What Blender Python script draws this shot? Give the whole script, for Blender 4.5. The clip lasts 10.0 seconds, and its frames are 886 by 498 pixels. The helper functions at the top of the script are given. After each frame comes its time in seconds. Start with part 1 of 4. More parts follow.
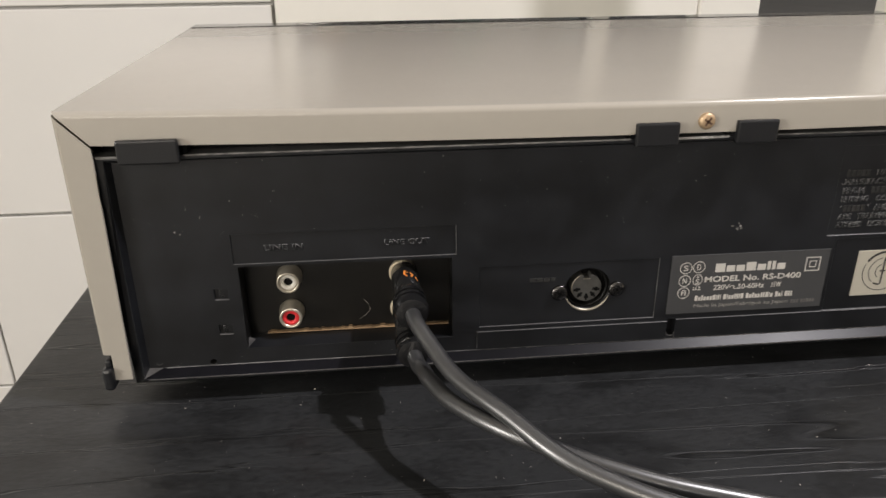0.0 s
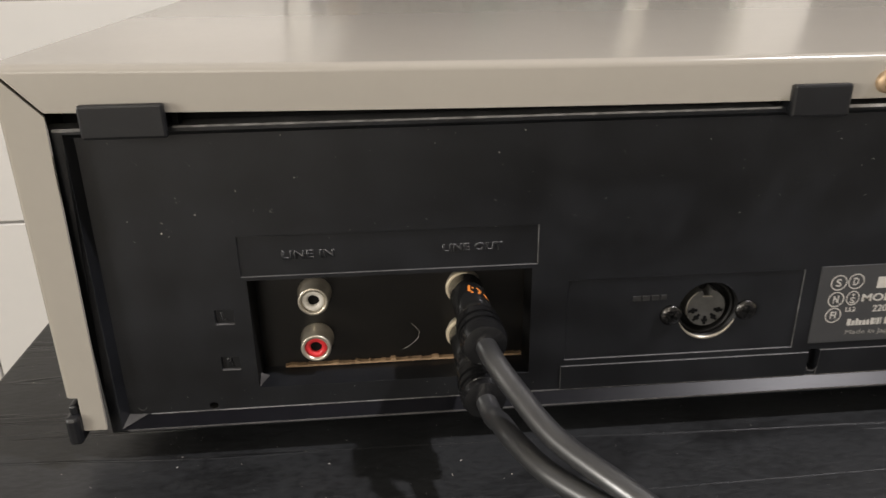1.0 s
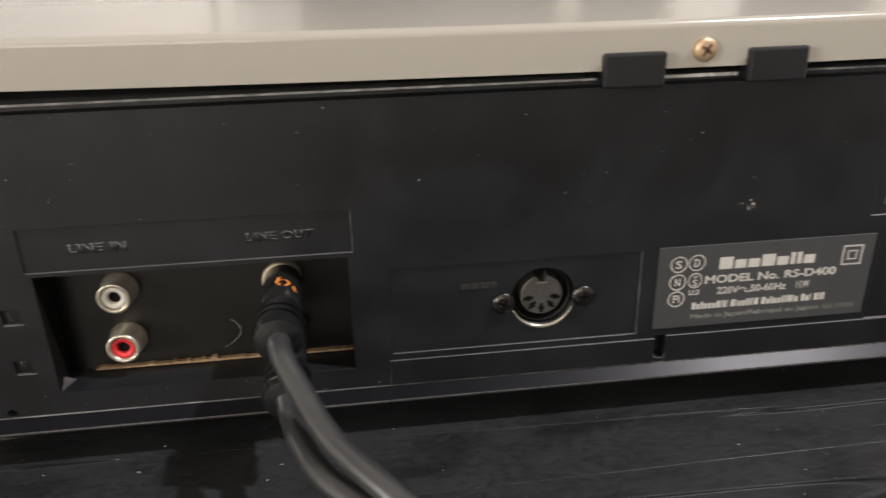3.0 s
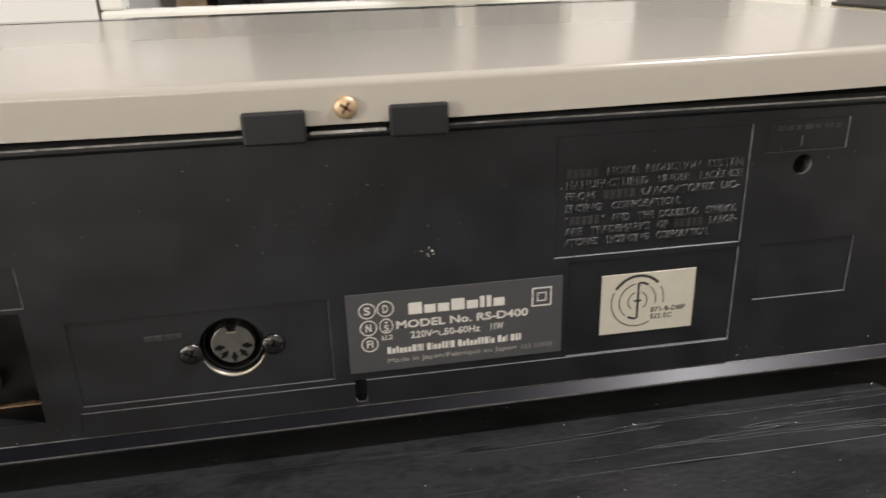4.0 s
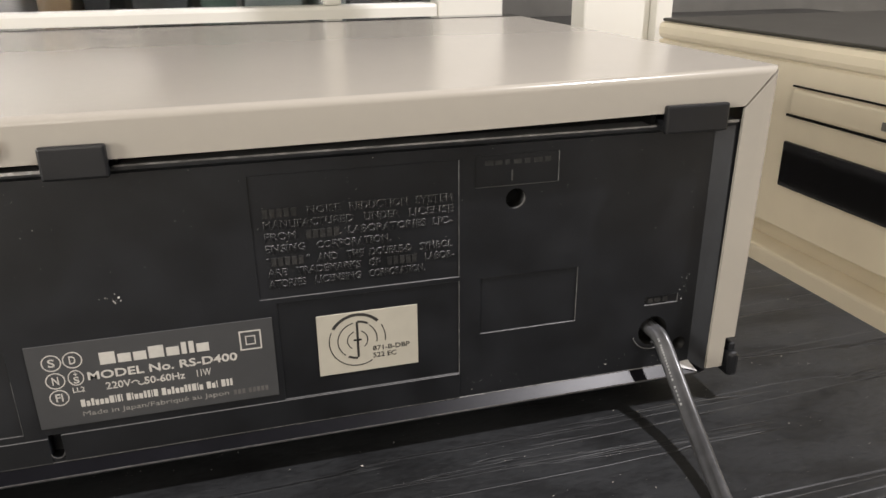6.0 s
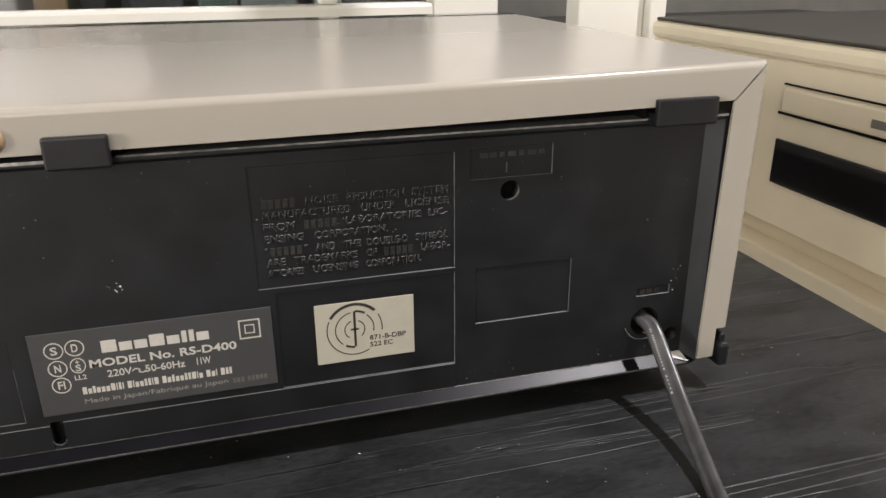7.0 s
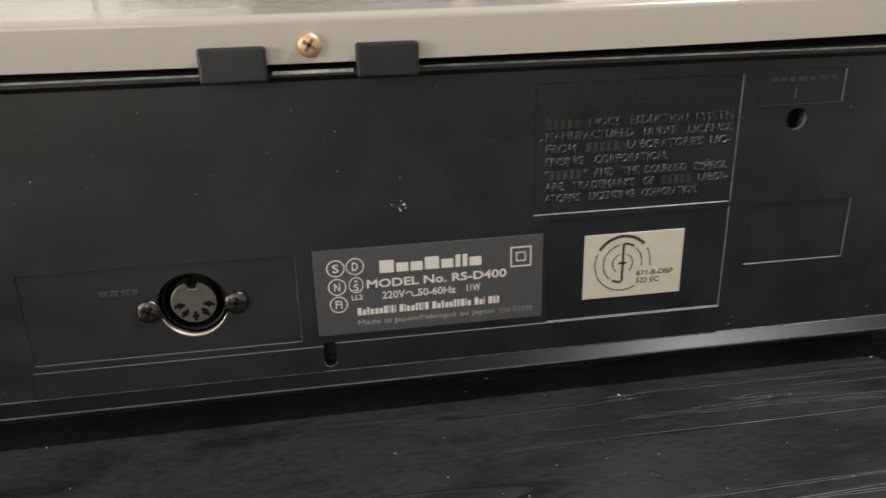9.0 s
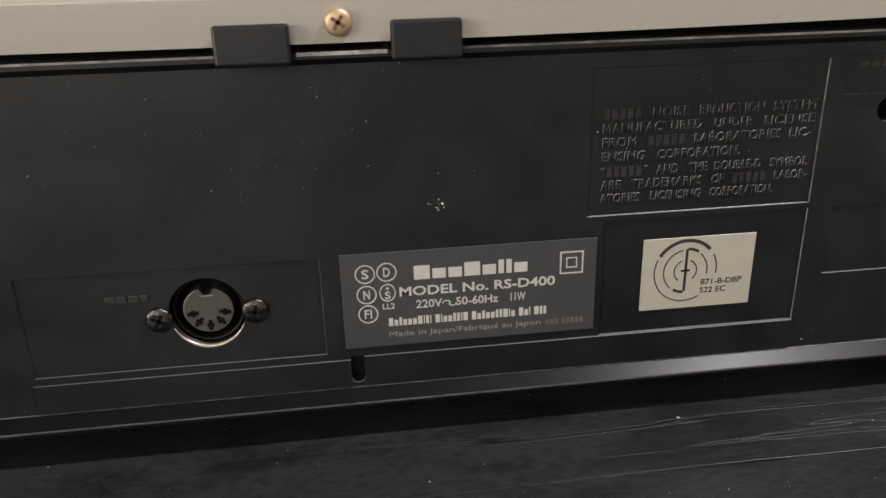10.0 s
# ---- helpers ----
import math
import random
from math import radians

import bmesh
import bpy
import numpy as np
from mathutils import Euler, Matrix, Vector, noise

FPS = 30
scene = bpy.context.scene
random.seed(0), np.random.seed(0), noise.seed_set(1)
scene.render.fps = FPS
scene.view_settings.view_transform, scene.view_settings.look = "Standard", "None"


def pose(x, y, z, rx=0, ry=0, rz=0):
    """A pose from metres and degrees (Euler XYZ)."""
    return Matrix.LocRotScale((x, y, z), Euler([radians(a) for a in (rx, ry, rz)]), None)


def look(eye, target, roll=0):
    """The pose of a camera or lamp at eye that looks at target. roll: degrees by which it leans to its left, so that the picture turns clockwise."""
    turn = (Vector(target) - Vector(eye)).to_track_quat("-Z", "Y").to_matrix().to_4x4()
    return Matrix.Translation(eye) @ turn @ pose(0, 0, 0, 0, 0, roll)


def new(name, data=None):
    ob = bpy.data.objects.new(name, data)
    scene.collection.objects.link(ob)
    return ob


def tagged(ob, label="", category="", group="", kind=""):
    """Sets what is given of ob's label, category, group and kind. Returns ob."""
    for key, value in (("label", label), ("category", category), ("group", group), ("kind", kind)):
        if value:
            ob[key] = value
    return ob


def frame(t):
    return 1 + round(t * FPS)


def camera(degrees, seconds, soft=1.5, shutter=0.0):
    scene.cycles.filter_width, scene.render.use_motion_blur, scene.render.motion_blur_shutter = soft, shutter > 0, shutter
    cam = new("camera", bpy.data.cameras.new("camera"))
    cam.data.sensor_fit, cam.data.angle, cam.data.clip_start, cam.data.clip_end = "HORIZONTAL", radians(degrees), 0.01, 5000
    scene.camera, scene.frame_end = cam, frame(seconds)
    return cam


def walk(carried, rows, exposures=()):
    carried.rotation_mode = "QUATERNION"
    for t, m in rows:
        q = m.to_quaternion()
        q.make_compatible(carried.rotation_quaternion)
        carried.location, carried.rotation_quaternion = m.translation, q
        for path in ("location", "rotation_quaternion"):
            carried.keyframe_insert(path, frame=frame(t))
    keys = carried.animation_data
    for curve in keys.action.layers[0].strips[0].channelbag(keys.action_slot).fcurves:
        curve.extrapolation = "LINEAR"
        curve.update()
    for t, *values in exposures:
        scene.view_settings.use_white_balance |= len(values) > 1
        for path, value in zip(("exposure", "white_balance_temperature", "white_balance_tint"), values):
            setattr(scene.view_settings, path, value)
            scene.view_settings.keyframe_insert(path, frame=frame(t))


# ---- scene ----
cam = camera(61.2, 10.0, shutter=0.25)
PATH = [
    (0, (0.1017, -0.2507, 0.1662), (0.1452, 0.2060, -0.0327), -0.51),
    (0.5, (0.0966, -0.2169, 0.1474), (0.1382, 0.2414, -0.0482), -0.65),
    (1, (0.0889, -0.1860, 0.1381), (0.1270, 0.2740, -0.0542), -0.74),
    (1.5, (0.0796, -0.1743, 0.1334), (0.1157, 0.2867, -0.0569), -0.71),
    (2, (0.0792, -0.1751, 0.1338), (0.1123, 0.2858, -0.0573), -0.97),
    (2.5, (0.0949, -0.1769, 0.1300), (0.1321, 0.2836, -0.0613), -1.33),
    (3, (0.1331, -0.1791, 0.1303), (0.1862, 0.2781, -0.0650), -1.36),
    (3.2, (0.1483, -0.1821, 0.1306), (0.2103, 0.2754, -0.0612), -1.36),
    (4.3, (0.2271, -0.1934, 0.1389), (0.3110, 0.2651, -0.0422), -1.37),
    (4.5, (0.2356, -0.1909, 0.1394), (0.3292, 0.2647, -0.0440), -0.97),
    (5, (0.2620, -0.1939, 0.1421), (0.3708, 0.2598, -0.0377), -0.86),
    (5.5, (0.2734, -0.1948, 0.1434), (0.3914, 0.2557, -0.0385), -0.75),
    (7, (0.2720, -0.1997, 0.1421), (0.3981, 0.2488, -0.0393), -0.46),
    (7.5, (0.2661, -0.2061, 0.1379), (0.3861, 0.2447, -0.0420), -0.59),
    (8, (0.2565, -0.2043, 0.1378), (0.3691, 0.2484, -0.0423), -0.68),
    (8.5, (0.2421, -0.2032, 0.1336), (0.3334, 0.2535, -0.0483), -1.13),
    (9, (0.2188, -0.1889, 0.1189), (0.2917, 0.2738, -0.0562), -1.41),
    (9.5, (0.2144, -0.1733, 0.1135), (0.2769, 0.2903, -0.0630), -1.37),
    (10, (0.2181, -0.1676, 0.1139), (0.2741, 0.2961, -0.0647), -1.60),
]
EXPOSURES = [(0, -0.46), (1.5, -0.52), (2.5, -0.40), (3.2, -0.32), (4.3, -0.26), (7.5, -0.3), (8.5, -0.32), (10, -0.53)]
walk(cam, [(t, look(eye, target, roll)) for t, eye, target, roll in PATH], exposures=EXPOSURES)

# ---------------------------------------------------------------- light
world = bpy.data.worlds.new("room_air")
scene.world = world
world.use_nodes = True
world.node_tree.nodes["Background"].inputs[0].default_value = (0.9, 0.93, 1.0, 1)
world.node_tree.nodes["Background"].inputs[1].default_value = 0.02


def area_lamp(name, place, target, w, h, watts, colour):
    data = bpy.data.lights.new(name, "AREA")
    data.shape, data.size, data.size_y, data.energy, data.color = "RECTANGLE", w, h, watts, colour
    ob = new(name, data)
    ob.matrix_world = look(place, target)
    return ob


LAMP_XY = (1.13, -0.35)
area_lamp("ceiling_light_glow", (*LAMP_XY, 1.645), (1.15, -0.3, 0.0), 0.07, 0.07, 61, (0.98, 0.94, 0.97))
# Added fill light for the upright faces; no source known to the south.
area_lamp("unseen_window_fill", (-0.55, -2.05, 0.75), (-0.4, 0.0, 0.40), 0.96, 0.76, 20, (1.0, 0.90, 0.78))
area_lamp("unseen_window_fill", (-1.59, -1.05, 0.48), (0.0, -1.05, 0.42), 0.62, 0.62, 44, (0.98, 0.94, 0.88))


# ---------------------------------------------------------------- materials
def material(name, base, rough=0.5, metal=0.0, var=0.12, scale=60.0, bump=0.0, bump_scale=400.0, coat=0.0, stretch=(1, 1, 1), spec=0.5, rough_var=0.06):
    m = bpy.data.materials.new(name)
    m.use_nodes = True
    nt = m.node_tree
    p = nt.nodes["Principled BSDF"]
    p.inputs["Roughness"].default_value, p.inputs["Metallic"].default_value = rough, metal
    p.inputs["Coat Weight"].default_value, p.inputs["Specular IOR Level"].default_value = coat, spec
    tc = nt.nodes.new("ShaderNodeTexCoord")
    mp = nt.nodes.new("ShaderNodeMapping")
    mp.inputs["Scale"].default_value = stretch
    nt.links.new(tc.outputs["Object"], mp.inputs[0])
    n1 = nt.nodes.new("ShaderNodeTexNoise")
    n1.inputs["Scale"].default_value, n1.inputs["Detail"].default_value = scale, 6
    n2 = nt.nodes.new("ShaderNodeTexNoise")
    n2.inputs["Scale"].default_value, n2.inputs["Detail"].default_value = scale * 0.14, 3
    for n in (n1, n2):
        nt.links.new(mp.outputs[0], n.inputs["Vector"])
    mix = nt.nodes.new("ShaderNodeMath")
    mix.operation = "MULTIPLY_ADD"
    nt.links.new(n1.outputs["Fac"], mix.inputs[0])
    mix.inputs[1].default_value = 0.6
    half = nt.nodes.new("ShaderNodeMath")
    half.operation = "MULTIPLY"
    half.inputs[1].default_value = 0.4
    nt.links.new(n2.outputs["Fac"], half.inputs[0])
    nt.links.new(half.outputs[0], mix.inputs[2])
    ramp = nt.nodes.new("ShaderNodeValToRGB")
    ramp.color_ramp.elements[0].position, ramp.color_ramp.elements[1].position = 0.3, 0.7
    ramp.color_ramp.elements[0].color = (*[c * (1 - var) for c in base], 1)
    ramp.color_ramp.elements[1].color = (*[min(1, c * (1 + var)) for c in base], 1)
    nt.links.new(mix.outputs[0], ramp.inputs[0])
    nt.links.new(ramp.outputs[0], p.inputs["Base Color"])
    rr = nt.nodes.new("ShaderNodeMapRange")
    rr.inputs["To Min"].default_value, rr.inputs["To Max"].default_value = max(0.02, rough - rough_var), min(1, rough + rough_var)
    nt.links.new(n2.outputs["Fac"], rr.inputs["Value"])
    nt.links.new(rr.outputs[0], p.inputs["Roughness"])
    if bump:
        n3 = nt.nodes.new("ShaderNodeTexNoise")
        n3.inputs["Scale"].default_value, n3.inputs["Detail"].default_value = bump_scale, 4
        nt.links.new(mp.outputs[0], n3.inputs["Vector"])
        b = nt.nodes.new("ShaderNodeBump")
        b.inputs["Strength"].default_value, b.inputs["Distance"].default_value = bump, 0.0004
        nt.links.new(n3.outputs["Fac"], b.inputs["Height"])
        nt.links.new(b.outputs[0], p.inputs["Normal"])
    return m


def woodgrain():
    """Black embossed woodgrain laminate, its pores running along x."""
    m = bpy.data.materials.new("black_woodgrain_laminate")
    m.use_nodes = True
    nt = m.node_tree
    p = nt.nodes["Principled BSDF"]
    tc = nt.nodes.new("ShaderNodeTexCoord")

    def noise_at(stretch, scale, detail=5, distort=0.0):
        mp = nt.nodes.new("ShaderNodeMapping")
        mp.inputs["Scale"].default_value = stretch
        nt.links.new(tc.outputs["Object"], mp.inputs[0])
        n = nt.nodes.new("ShaderNodeTexNoise")
        n.inputs["Scale"].default_value, n.inputs["Detail"].default_value, n.inputs["Distortion"].default_value = scale, detail, distort
        nt.links.new(mp.outputs[0], n.inputs["Vector"])
        return n.outputs["Fac"]

    def ramp_of(fac, stops):
        r = nt.nodes.new("ShaderNodeValToRGB")
        r.color_ramp.elements[0].position, r.color_ramp.elements[0].color = stops[0][0], (*[stops[0][1]] * 3, 1)
        r.color_ramp.elements[1].position, r.color_ramp.elements[1].color = stops[-1][0], (*[stops[-1][1]] * 3, 1)
        for pos, v in stops[1:-1]:
            r.color_ramp.elements.new(pos).color = (v, v, v, 1)
        nt.links.new(fac, r.inputs[0])
        return r.outputs[0]

    def mul(a, b, op="MULTIPLY"):
        n = nt.nodes.new("ShaderNodeMath")
        n.operation = op
        nt.links.new(a, n.inputs[0])
        if isinstance(b, float):
            n.inputs[1].default_value = b
        else:
            nt.links.new(b, n.inputs[1])
        return n.outputs[0]

    fibre = ramp_of(noise_at((1, 2.0, 1), 300, 5), ((0.34, 0.62), (0.68, 1.40)))
    # the band at 2.0 paints a highlight along each dark pore's edge
    pores = ramp_of(noise_at((0.30, 6.0, 1), 7.0, 4, 0.7), ((0.485, 1.0), (0.497, 0.10), (0.502, 2.0), (0.509, 1.0)))
    cloud = ramp_of(noise_at((0.5, 1.2, 1), 50, 8, 0.5), ((0.34, 0.45), (0.68, 1.60)))
    total = mul(mul(mul(fibre, pores), cloud), 0.75)
    col = nt.nodes.new("ShaderNodeMix")
    col.data_type = "RGBA"
    nt.links.new(total, col.inputs["Factor"])
    col.inputs["A"].default_value, col.inputs["B"].default_value = (0.004, 0.004, 0.0041, 1), (0.0222, 0.0231, 0.0242, 1)
    nt.links.new(col.outputs["Result"], p.inputs["Base Color"])
    rough = nt.nodes.new("ShaderNodeMapRange")
    rough.inputs["To Min"].default_value, rough.inputs["To Max"].default_value = 0.26, 0.46
    nt.links.new(noise_at((1, 1.6, 1), 60, 7), rough.inputs["Value"])
    nt.links.new(rough.outputs[0], p.inputs["Roughness"])
    p.inputs["Specular IOR Level"].default_value = 0.42
    b = nt.nodes.new("ShaderNodeBump")
    b.inputs["Strength"].default_value, b.inputs["Distance"].default_value = 0.34, 0.0004
    nt.links.new(mul(mul(mul(pores, 1.6), mul(fibre, 0.35), "ADD"), mul(cloud, 0.5), "ADD"), b.inputs["Height"])
    nt.links.new(b.outputs[0], p.inputs["Normal"])
    return m


CASE = material("champagne_painted_steel", (0.362, 0.335, 0.290), 0.19, 0.0, 0.015, 300, spec=0.33, rough_var=0.004)
BLACK = material("black_moulded_plastic", (0.0090, 0.0096, 0.0112), 0.34, 0, 0.7, 60, 0.10, 3000, spec=0.46, rough_var=0.10)
LEDGE = material("satin_black_ledge", (0.0055, 0.0055, 0.0072), 0.31, 0, 0.3, 120, 0.0, 900, spec=0.09)
# Black that stands for the shade inside holes, slots and gaps.
DARK = material("matt_black_shade", (0.003, 0.003, 0.003), 0.7, 0, 0.4, 120, 0.2, 900, spec=0.15)
CLIP = material("clip_plastic", (0.0095, 0.0099, 0.0112), 0.34, 0, 0.15, 300, 0.05, 2200)
NICKEL = material("nickel_plated_shell", (0.52, 0.475, 0.39), 0.34, 0.75, 0.12, 500)
CHROME = material("dark_chrome", (0.085, 0.082, 0.08), 0.24, 1.0, 0.6, 900, 0.9, 700)
BRASS = material("yellow_passivated_steel", (0.58, 0.42, 0.265), 0.50, 0.7, 0.15, 700)
WHITE_PLASTIC = material("white_insulator", (0.62, 0.59, 0.53), 0.4, 0, 0.05, 300)
RED_PLASTIC = material("red_insulator", (0.62, 0.03, 0.035), 0.4, 0, 0.08, 300)
RUBBER = material("black_cable_rubber", (0.026, 0.0265, 0.0275), 0.36, 0, 0.15, 150, 0.08, 900, spec=1.0, coat=0.9)
RUBBER.node_tree.nodes["Principled BSDF"].inputs["Coat Roughness"].default_value = 0.27
GRIP = material("glossy_black_grip", (0.009, 0.009, 0.0095), 0.19, 0, 0.2, 200, 0.05, 900, spec=0.7)
GREY_CORD = material("smoky_cord_vinyl", (0.046, 0.046, 0.048), 0.34, 0, 0.5, 160, 0.12, 400, coat=0.5, spec=0.6)
PLATE = material("charcoal_label_film", (0.051, 0.0515, 0.053), 0.42, 0, 0.06, 250)
INK = material("pale_grey_print", (0.50, 0.48, 0.44), 0.5, 0, 0.08, 600)
FADED = material("faded_grey_print", (0.24, 0.23, 0.21), 0.5, 0, 0.3, 500)
GHOST = material("nearly_worn_off_print", (0.105, 0.10, 0.095), 0.5, 0, 0.4, 500)
STICKER = material("cream_foil_sticker", (0.66, 0.62, 0.52), 0.32, 0.45, 0.05, 200)
PALE_PRINT = material("pale_cord_print", (0.24, 0.24, 0.235), 0.5, 0, 0.4, 700)
RIM_LIT = material("smooth_lit_rim", (0.019, 0.0205, 0.024), 0.36, 0, 0.3, 140, 0.1, 900, spec=0.6)
BLACK_INK = material("black_print", (0.03, 0.028, 0.025), 0.5, 0, 0.1, 300)
ORANGE = material("orange_print", (0.75, 0.24, 0.04), 0.45, 0, 0.1, 300)
PCB = material("tan_circuit_board_edge", (0.33, 0.22, 0.125), 0.7, 0, 0.4, 900, 0.4, 2500)
TABLE = woodgrain()
TILE = material("white_glazed_tile", (0.68, 0.665, 0.635), 0.18, 0, 0.02, 8)
GROUT = material("grey_grout", (0.45, 0.44, 0.42), 0.9, 0, 0.1, 90)
WHITE = material("white_lacquer", (0.72, 0.70, 0.64), 0.35, 0, 0.03, 12)
CREAM = material("aged_cream_plastic", (0.80, 0.72, 0.56), 0.5, 0, 0.06, 30, 0.15, 1500, spec=0.35)
SMOKE = material("smoked_black_window", (0.008, 0.008, 0.009), 0.08, 0, 0.2, 40)
DULL = material("dull_dark_grey", (0.07, 0.068, 0.062), 0.6, 0, 0.2, 20)
PLASTER = material("painted_plaster", (0.50, 0.485, 0.455), 0.8, 0, 0.04, 8)
FLOOR = material("grey_vinyl_floor", (0.30, 0.28, 0.25), 0.5, 0, 0.1, 12)

FASCIA = material("polished_dark_fascia", (0.014, 0.0135, 0.013), 0.07, 0, 0.1, 30)
SCUFF = material("scuffed_dark_corner", (0.055, 0.053, 0.052), 0.4, 0, 0.9, 300, 0.4, 900)
# Edge grey holds some wear and the light that edges catch.
LIT_EDGE = material("lit_worn_plastic_edge", (0.085, 0.083, 0.082), 0.45, 0, 0.5, 900, 0.3, 1800)
SCRAPED = material("scraped_pale_plastic", (0.40, 0.39, 0.38), 0.45, 0, 0.7, 500, 0.3, 1800)
RUBBED_LIT = material("rubbed_lit_edge", (0.17, 0.166, 0.162), 0.45, 0, 0.9, 260, 0.3, 1800)
# Pale edge colour paints the light along the raised letters.
EMBOSS_LIT = material("lit_letter_edge", (0.33, 0.325, 0.32), 0.34, 0, 0.7, 420, 0.2, 1500)
RAISED_BAR = material("raised_black_plastic", (0.028, 0.0275, 0.027), 0.32, 0, 0.5, 500, 0.3, 1200)
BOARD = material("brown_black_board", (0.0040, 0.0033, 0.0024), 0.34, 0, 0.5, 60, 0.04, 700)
INSERT = material("grey_pin_insert", (0.12, 0.117, 0.11), 0.34, 0.5, 0.2, 500)
RECESS_SHADE = material("black_recess_shade", (0.0045, 0.0043, 0.004), 0.5, 0, 0.3, 150, 0.1, 900, spec=0.3)
WASHER = material("cream_washer", (0.60, 0.52, 0.38), 0.4, 0.2, 0.1, 300)
RECESS = material("shaded_screw_recess", (0.20, 0.12, 0.08), 0.45, 0.6, 0.2, 700)
BARREL = material("glossy_black_barrel", (0.010, 0.010, 0.010), 0.16, 0, 0.2, 200)
BACK_PAINT = material("beige_grey_paint", (0.165, 0.158, 0.142), 0.6, 0, 0.15, 20)
LID = material("dark_grey_lid", (0.045, 0.042, 0.035), 0.6, 0, 0.15, 40, spec=0.3)
DUST = material("pale_dust", (0.55, 0.52, 0.47), 0.9, 0, 0.2, 3000)
STUFF_GREEN = material("dark_green_board", (0.03, 0.055, 0.042), 0.6, 0, 0.2, 20)
STUFF_DARK = material("black_board", (0.02, 0.021, 0.025), 0.5, 0, 0.2, 20)
STUFF_GREY = material("grey_board", (0.13, 0.145, 0.14), 0.5, 0, 0.2, 20)
STUFF_TAN = material("tan_board", (0.30, 0.20, 0.11), 0.6, 0, 0.2, 20)
GLASS = material("window_glass", (0.9, 0.93, 0.92), 0.03, 0, 0.0, 5)
GLASS.node_tree.nodes["Principled BSDF"].inputs["Transmission Weight"].default_value = 1.0


# ---------------------------------------------------------------- mesh tools
def box(bm, x0, x1, y0, y1, z0, z1, r=0.0):
    made = bmesh.ops.create_cube(bm, size=1.0, matrix=Matrix.Translation(((x0 + x1) / 2, (y0 + y1) / 2, (z0 + z1) / 2)) @ Matrix.Diagonal((x1 - x0, y1 - y0, z1 - z0, 1)))
    if r:
        edges = list({e for v in made["verts"] for e in v.link_edges})
        bmesh.ops.bevel(bm, geom=edges, offset=r, segments=2, affect="EDGES", profile=0.5)


def tube(bm, rings, n=24, cap=True):
    """Rings of (centre, axis, radius), joined into one skin."""
    loops, up = [], None
    for centre, axis, radius in rings:
        a = Vector(axis).normalized()
        u = (up - a * up.dot(a)) if up else a.orthogonal()
        u.normalize()
        up, w = u, a.cross(u)
        loops.append([bm.verts.new(Vector(centre) + radius * (math.cos(k * math.tau / n) * u + math.sin(k * math.tau / n) * w)) for k in range(n)])
    for p, q in zip(loops, loops[1:]):
        for k in range(n):
            bm.faces.new((p[k], p[(k + 1) % n], q[(k + 1) % n], q[k])).smooth = True
    if cap:
        bm.faces.new(loops[0][::-1])
        bm.faces.new(loops[-1])


def spline(points, steps=14):
    """A smooth line through the points."""
    ps = [Vector(p) for p in points]
    ps = [2 * ps[0] - ps[1], *ps, 2 * ps[-1] - ps[-2]]
    out = []
    for a, b, c, d in zip(ps, ps[1:], ps[2:], ps[3:]):
        for k in range(steps):
            t = k / steps
            out.append(0.5 * (2 * b + (c - a) * t + (2 * a - 5 * b + 4 * c - d) * t * t + (3 * b - a - 3 * c + d) * t ** 3))
    return out + [ps[-2]]


def hose(bm, points, radius, n=20, steps=14):
    line = spline(points, steps)
    tube(bm, [(p, line[min(i + 1, len(line) - 1)] - line[max(i - 1, 0)], radius) for i, p in enumerate(line)], n)


def part(name, bm, mat, parent=None, label=""):
    me = bpy.data.meshes.new(name)
    bmesh.ops.recalc_face_normals(bm, faces=bm.faces[:])
    bm.to_mesh(me)
    bm.free()
    me.materials.append(mat)
    ob = new(name, me)
    if parent:
        ob.parent = parent
        ob.matrix_parent_inverse = parent.matrix_basis.inverted()
    return tagged(ob, label)


def thing(name, place, label, category, group="", kind=""):
    ob = new(name)
    ob.empty_display_size = 0.02
    ob.location = place
    bpy.context.view_layer.update()
    return tagged(ob, label, category, group, kind)


def slab(name, mat, *dims, r=0.0, parent=None, label=""):
    bm = bmesh.new()
    box(bm, *dims, r=r)
    return part(name, bm, mat, parent, label)


# ---------------------------------------------------------------- room
FLOOR_Z, CEIL_Z = -0.74, 1.70
tagged(slab("floor", FLOOR, -1.7, 2.6, -2.2, 1.5, FLOOR_Z - 0.1, FLOOR_Z), "grey vinyl floor of the room", "floor", kind="structure")
tagged(slab("ceiling", PLASTER, -1.7, 2.6, -2.2, 1.5, CEIL_Z, CEIL_Z + 0.1), "white painted plaster ceiling", "ceiling", kind="structure")
bm = bmesh.new()
for y0, y1, z0, z1 in ((-2.1, -1.4, FLOOR_Z, CEIL_Z), (-0.7, 0.70, FLOOR_Z, CEIL_Z), (-1.4, -0.7, FLOOR_Z, 0.13), (-1.4, -0.7, 0.83, CEIL_Z)):
    box(bm, -1.7, -1.6, y0, y1, z0, z1)
tagged(part("wall_west", bm, PLASTER, None), "white painted plaster wall with a window opening", "wall", kind="structure")
tagged(slab("wall_east", PLASTER, 2.5, 2.6, -2.1, 1.5, FLOOR_Z, CEIL_Z), "white painted plaster wall", "wall", kind="structure")
# The opening is there for the added fill light.
bm = bmesh.new()
for x0, x1, z0, z1 in ((-1.7, -1.05, FLOOR_Z, CEIL_Z), (-0.05, 2.6, FLOOR_Z, CEIL_Z), (-1.05, -0.05, FLOOR_Z, 0.35), (-1.05, -0.05, 1.15, CEIL_Z)):
    box(bm, x0, x1, -2.2, -2.1, z0, z1)
tagged(part("wall_south", bm, PLASTER, None), "white painted plaster wall with a window opening", "wall", kind="structure")
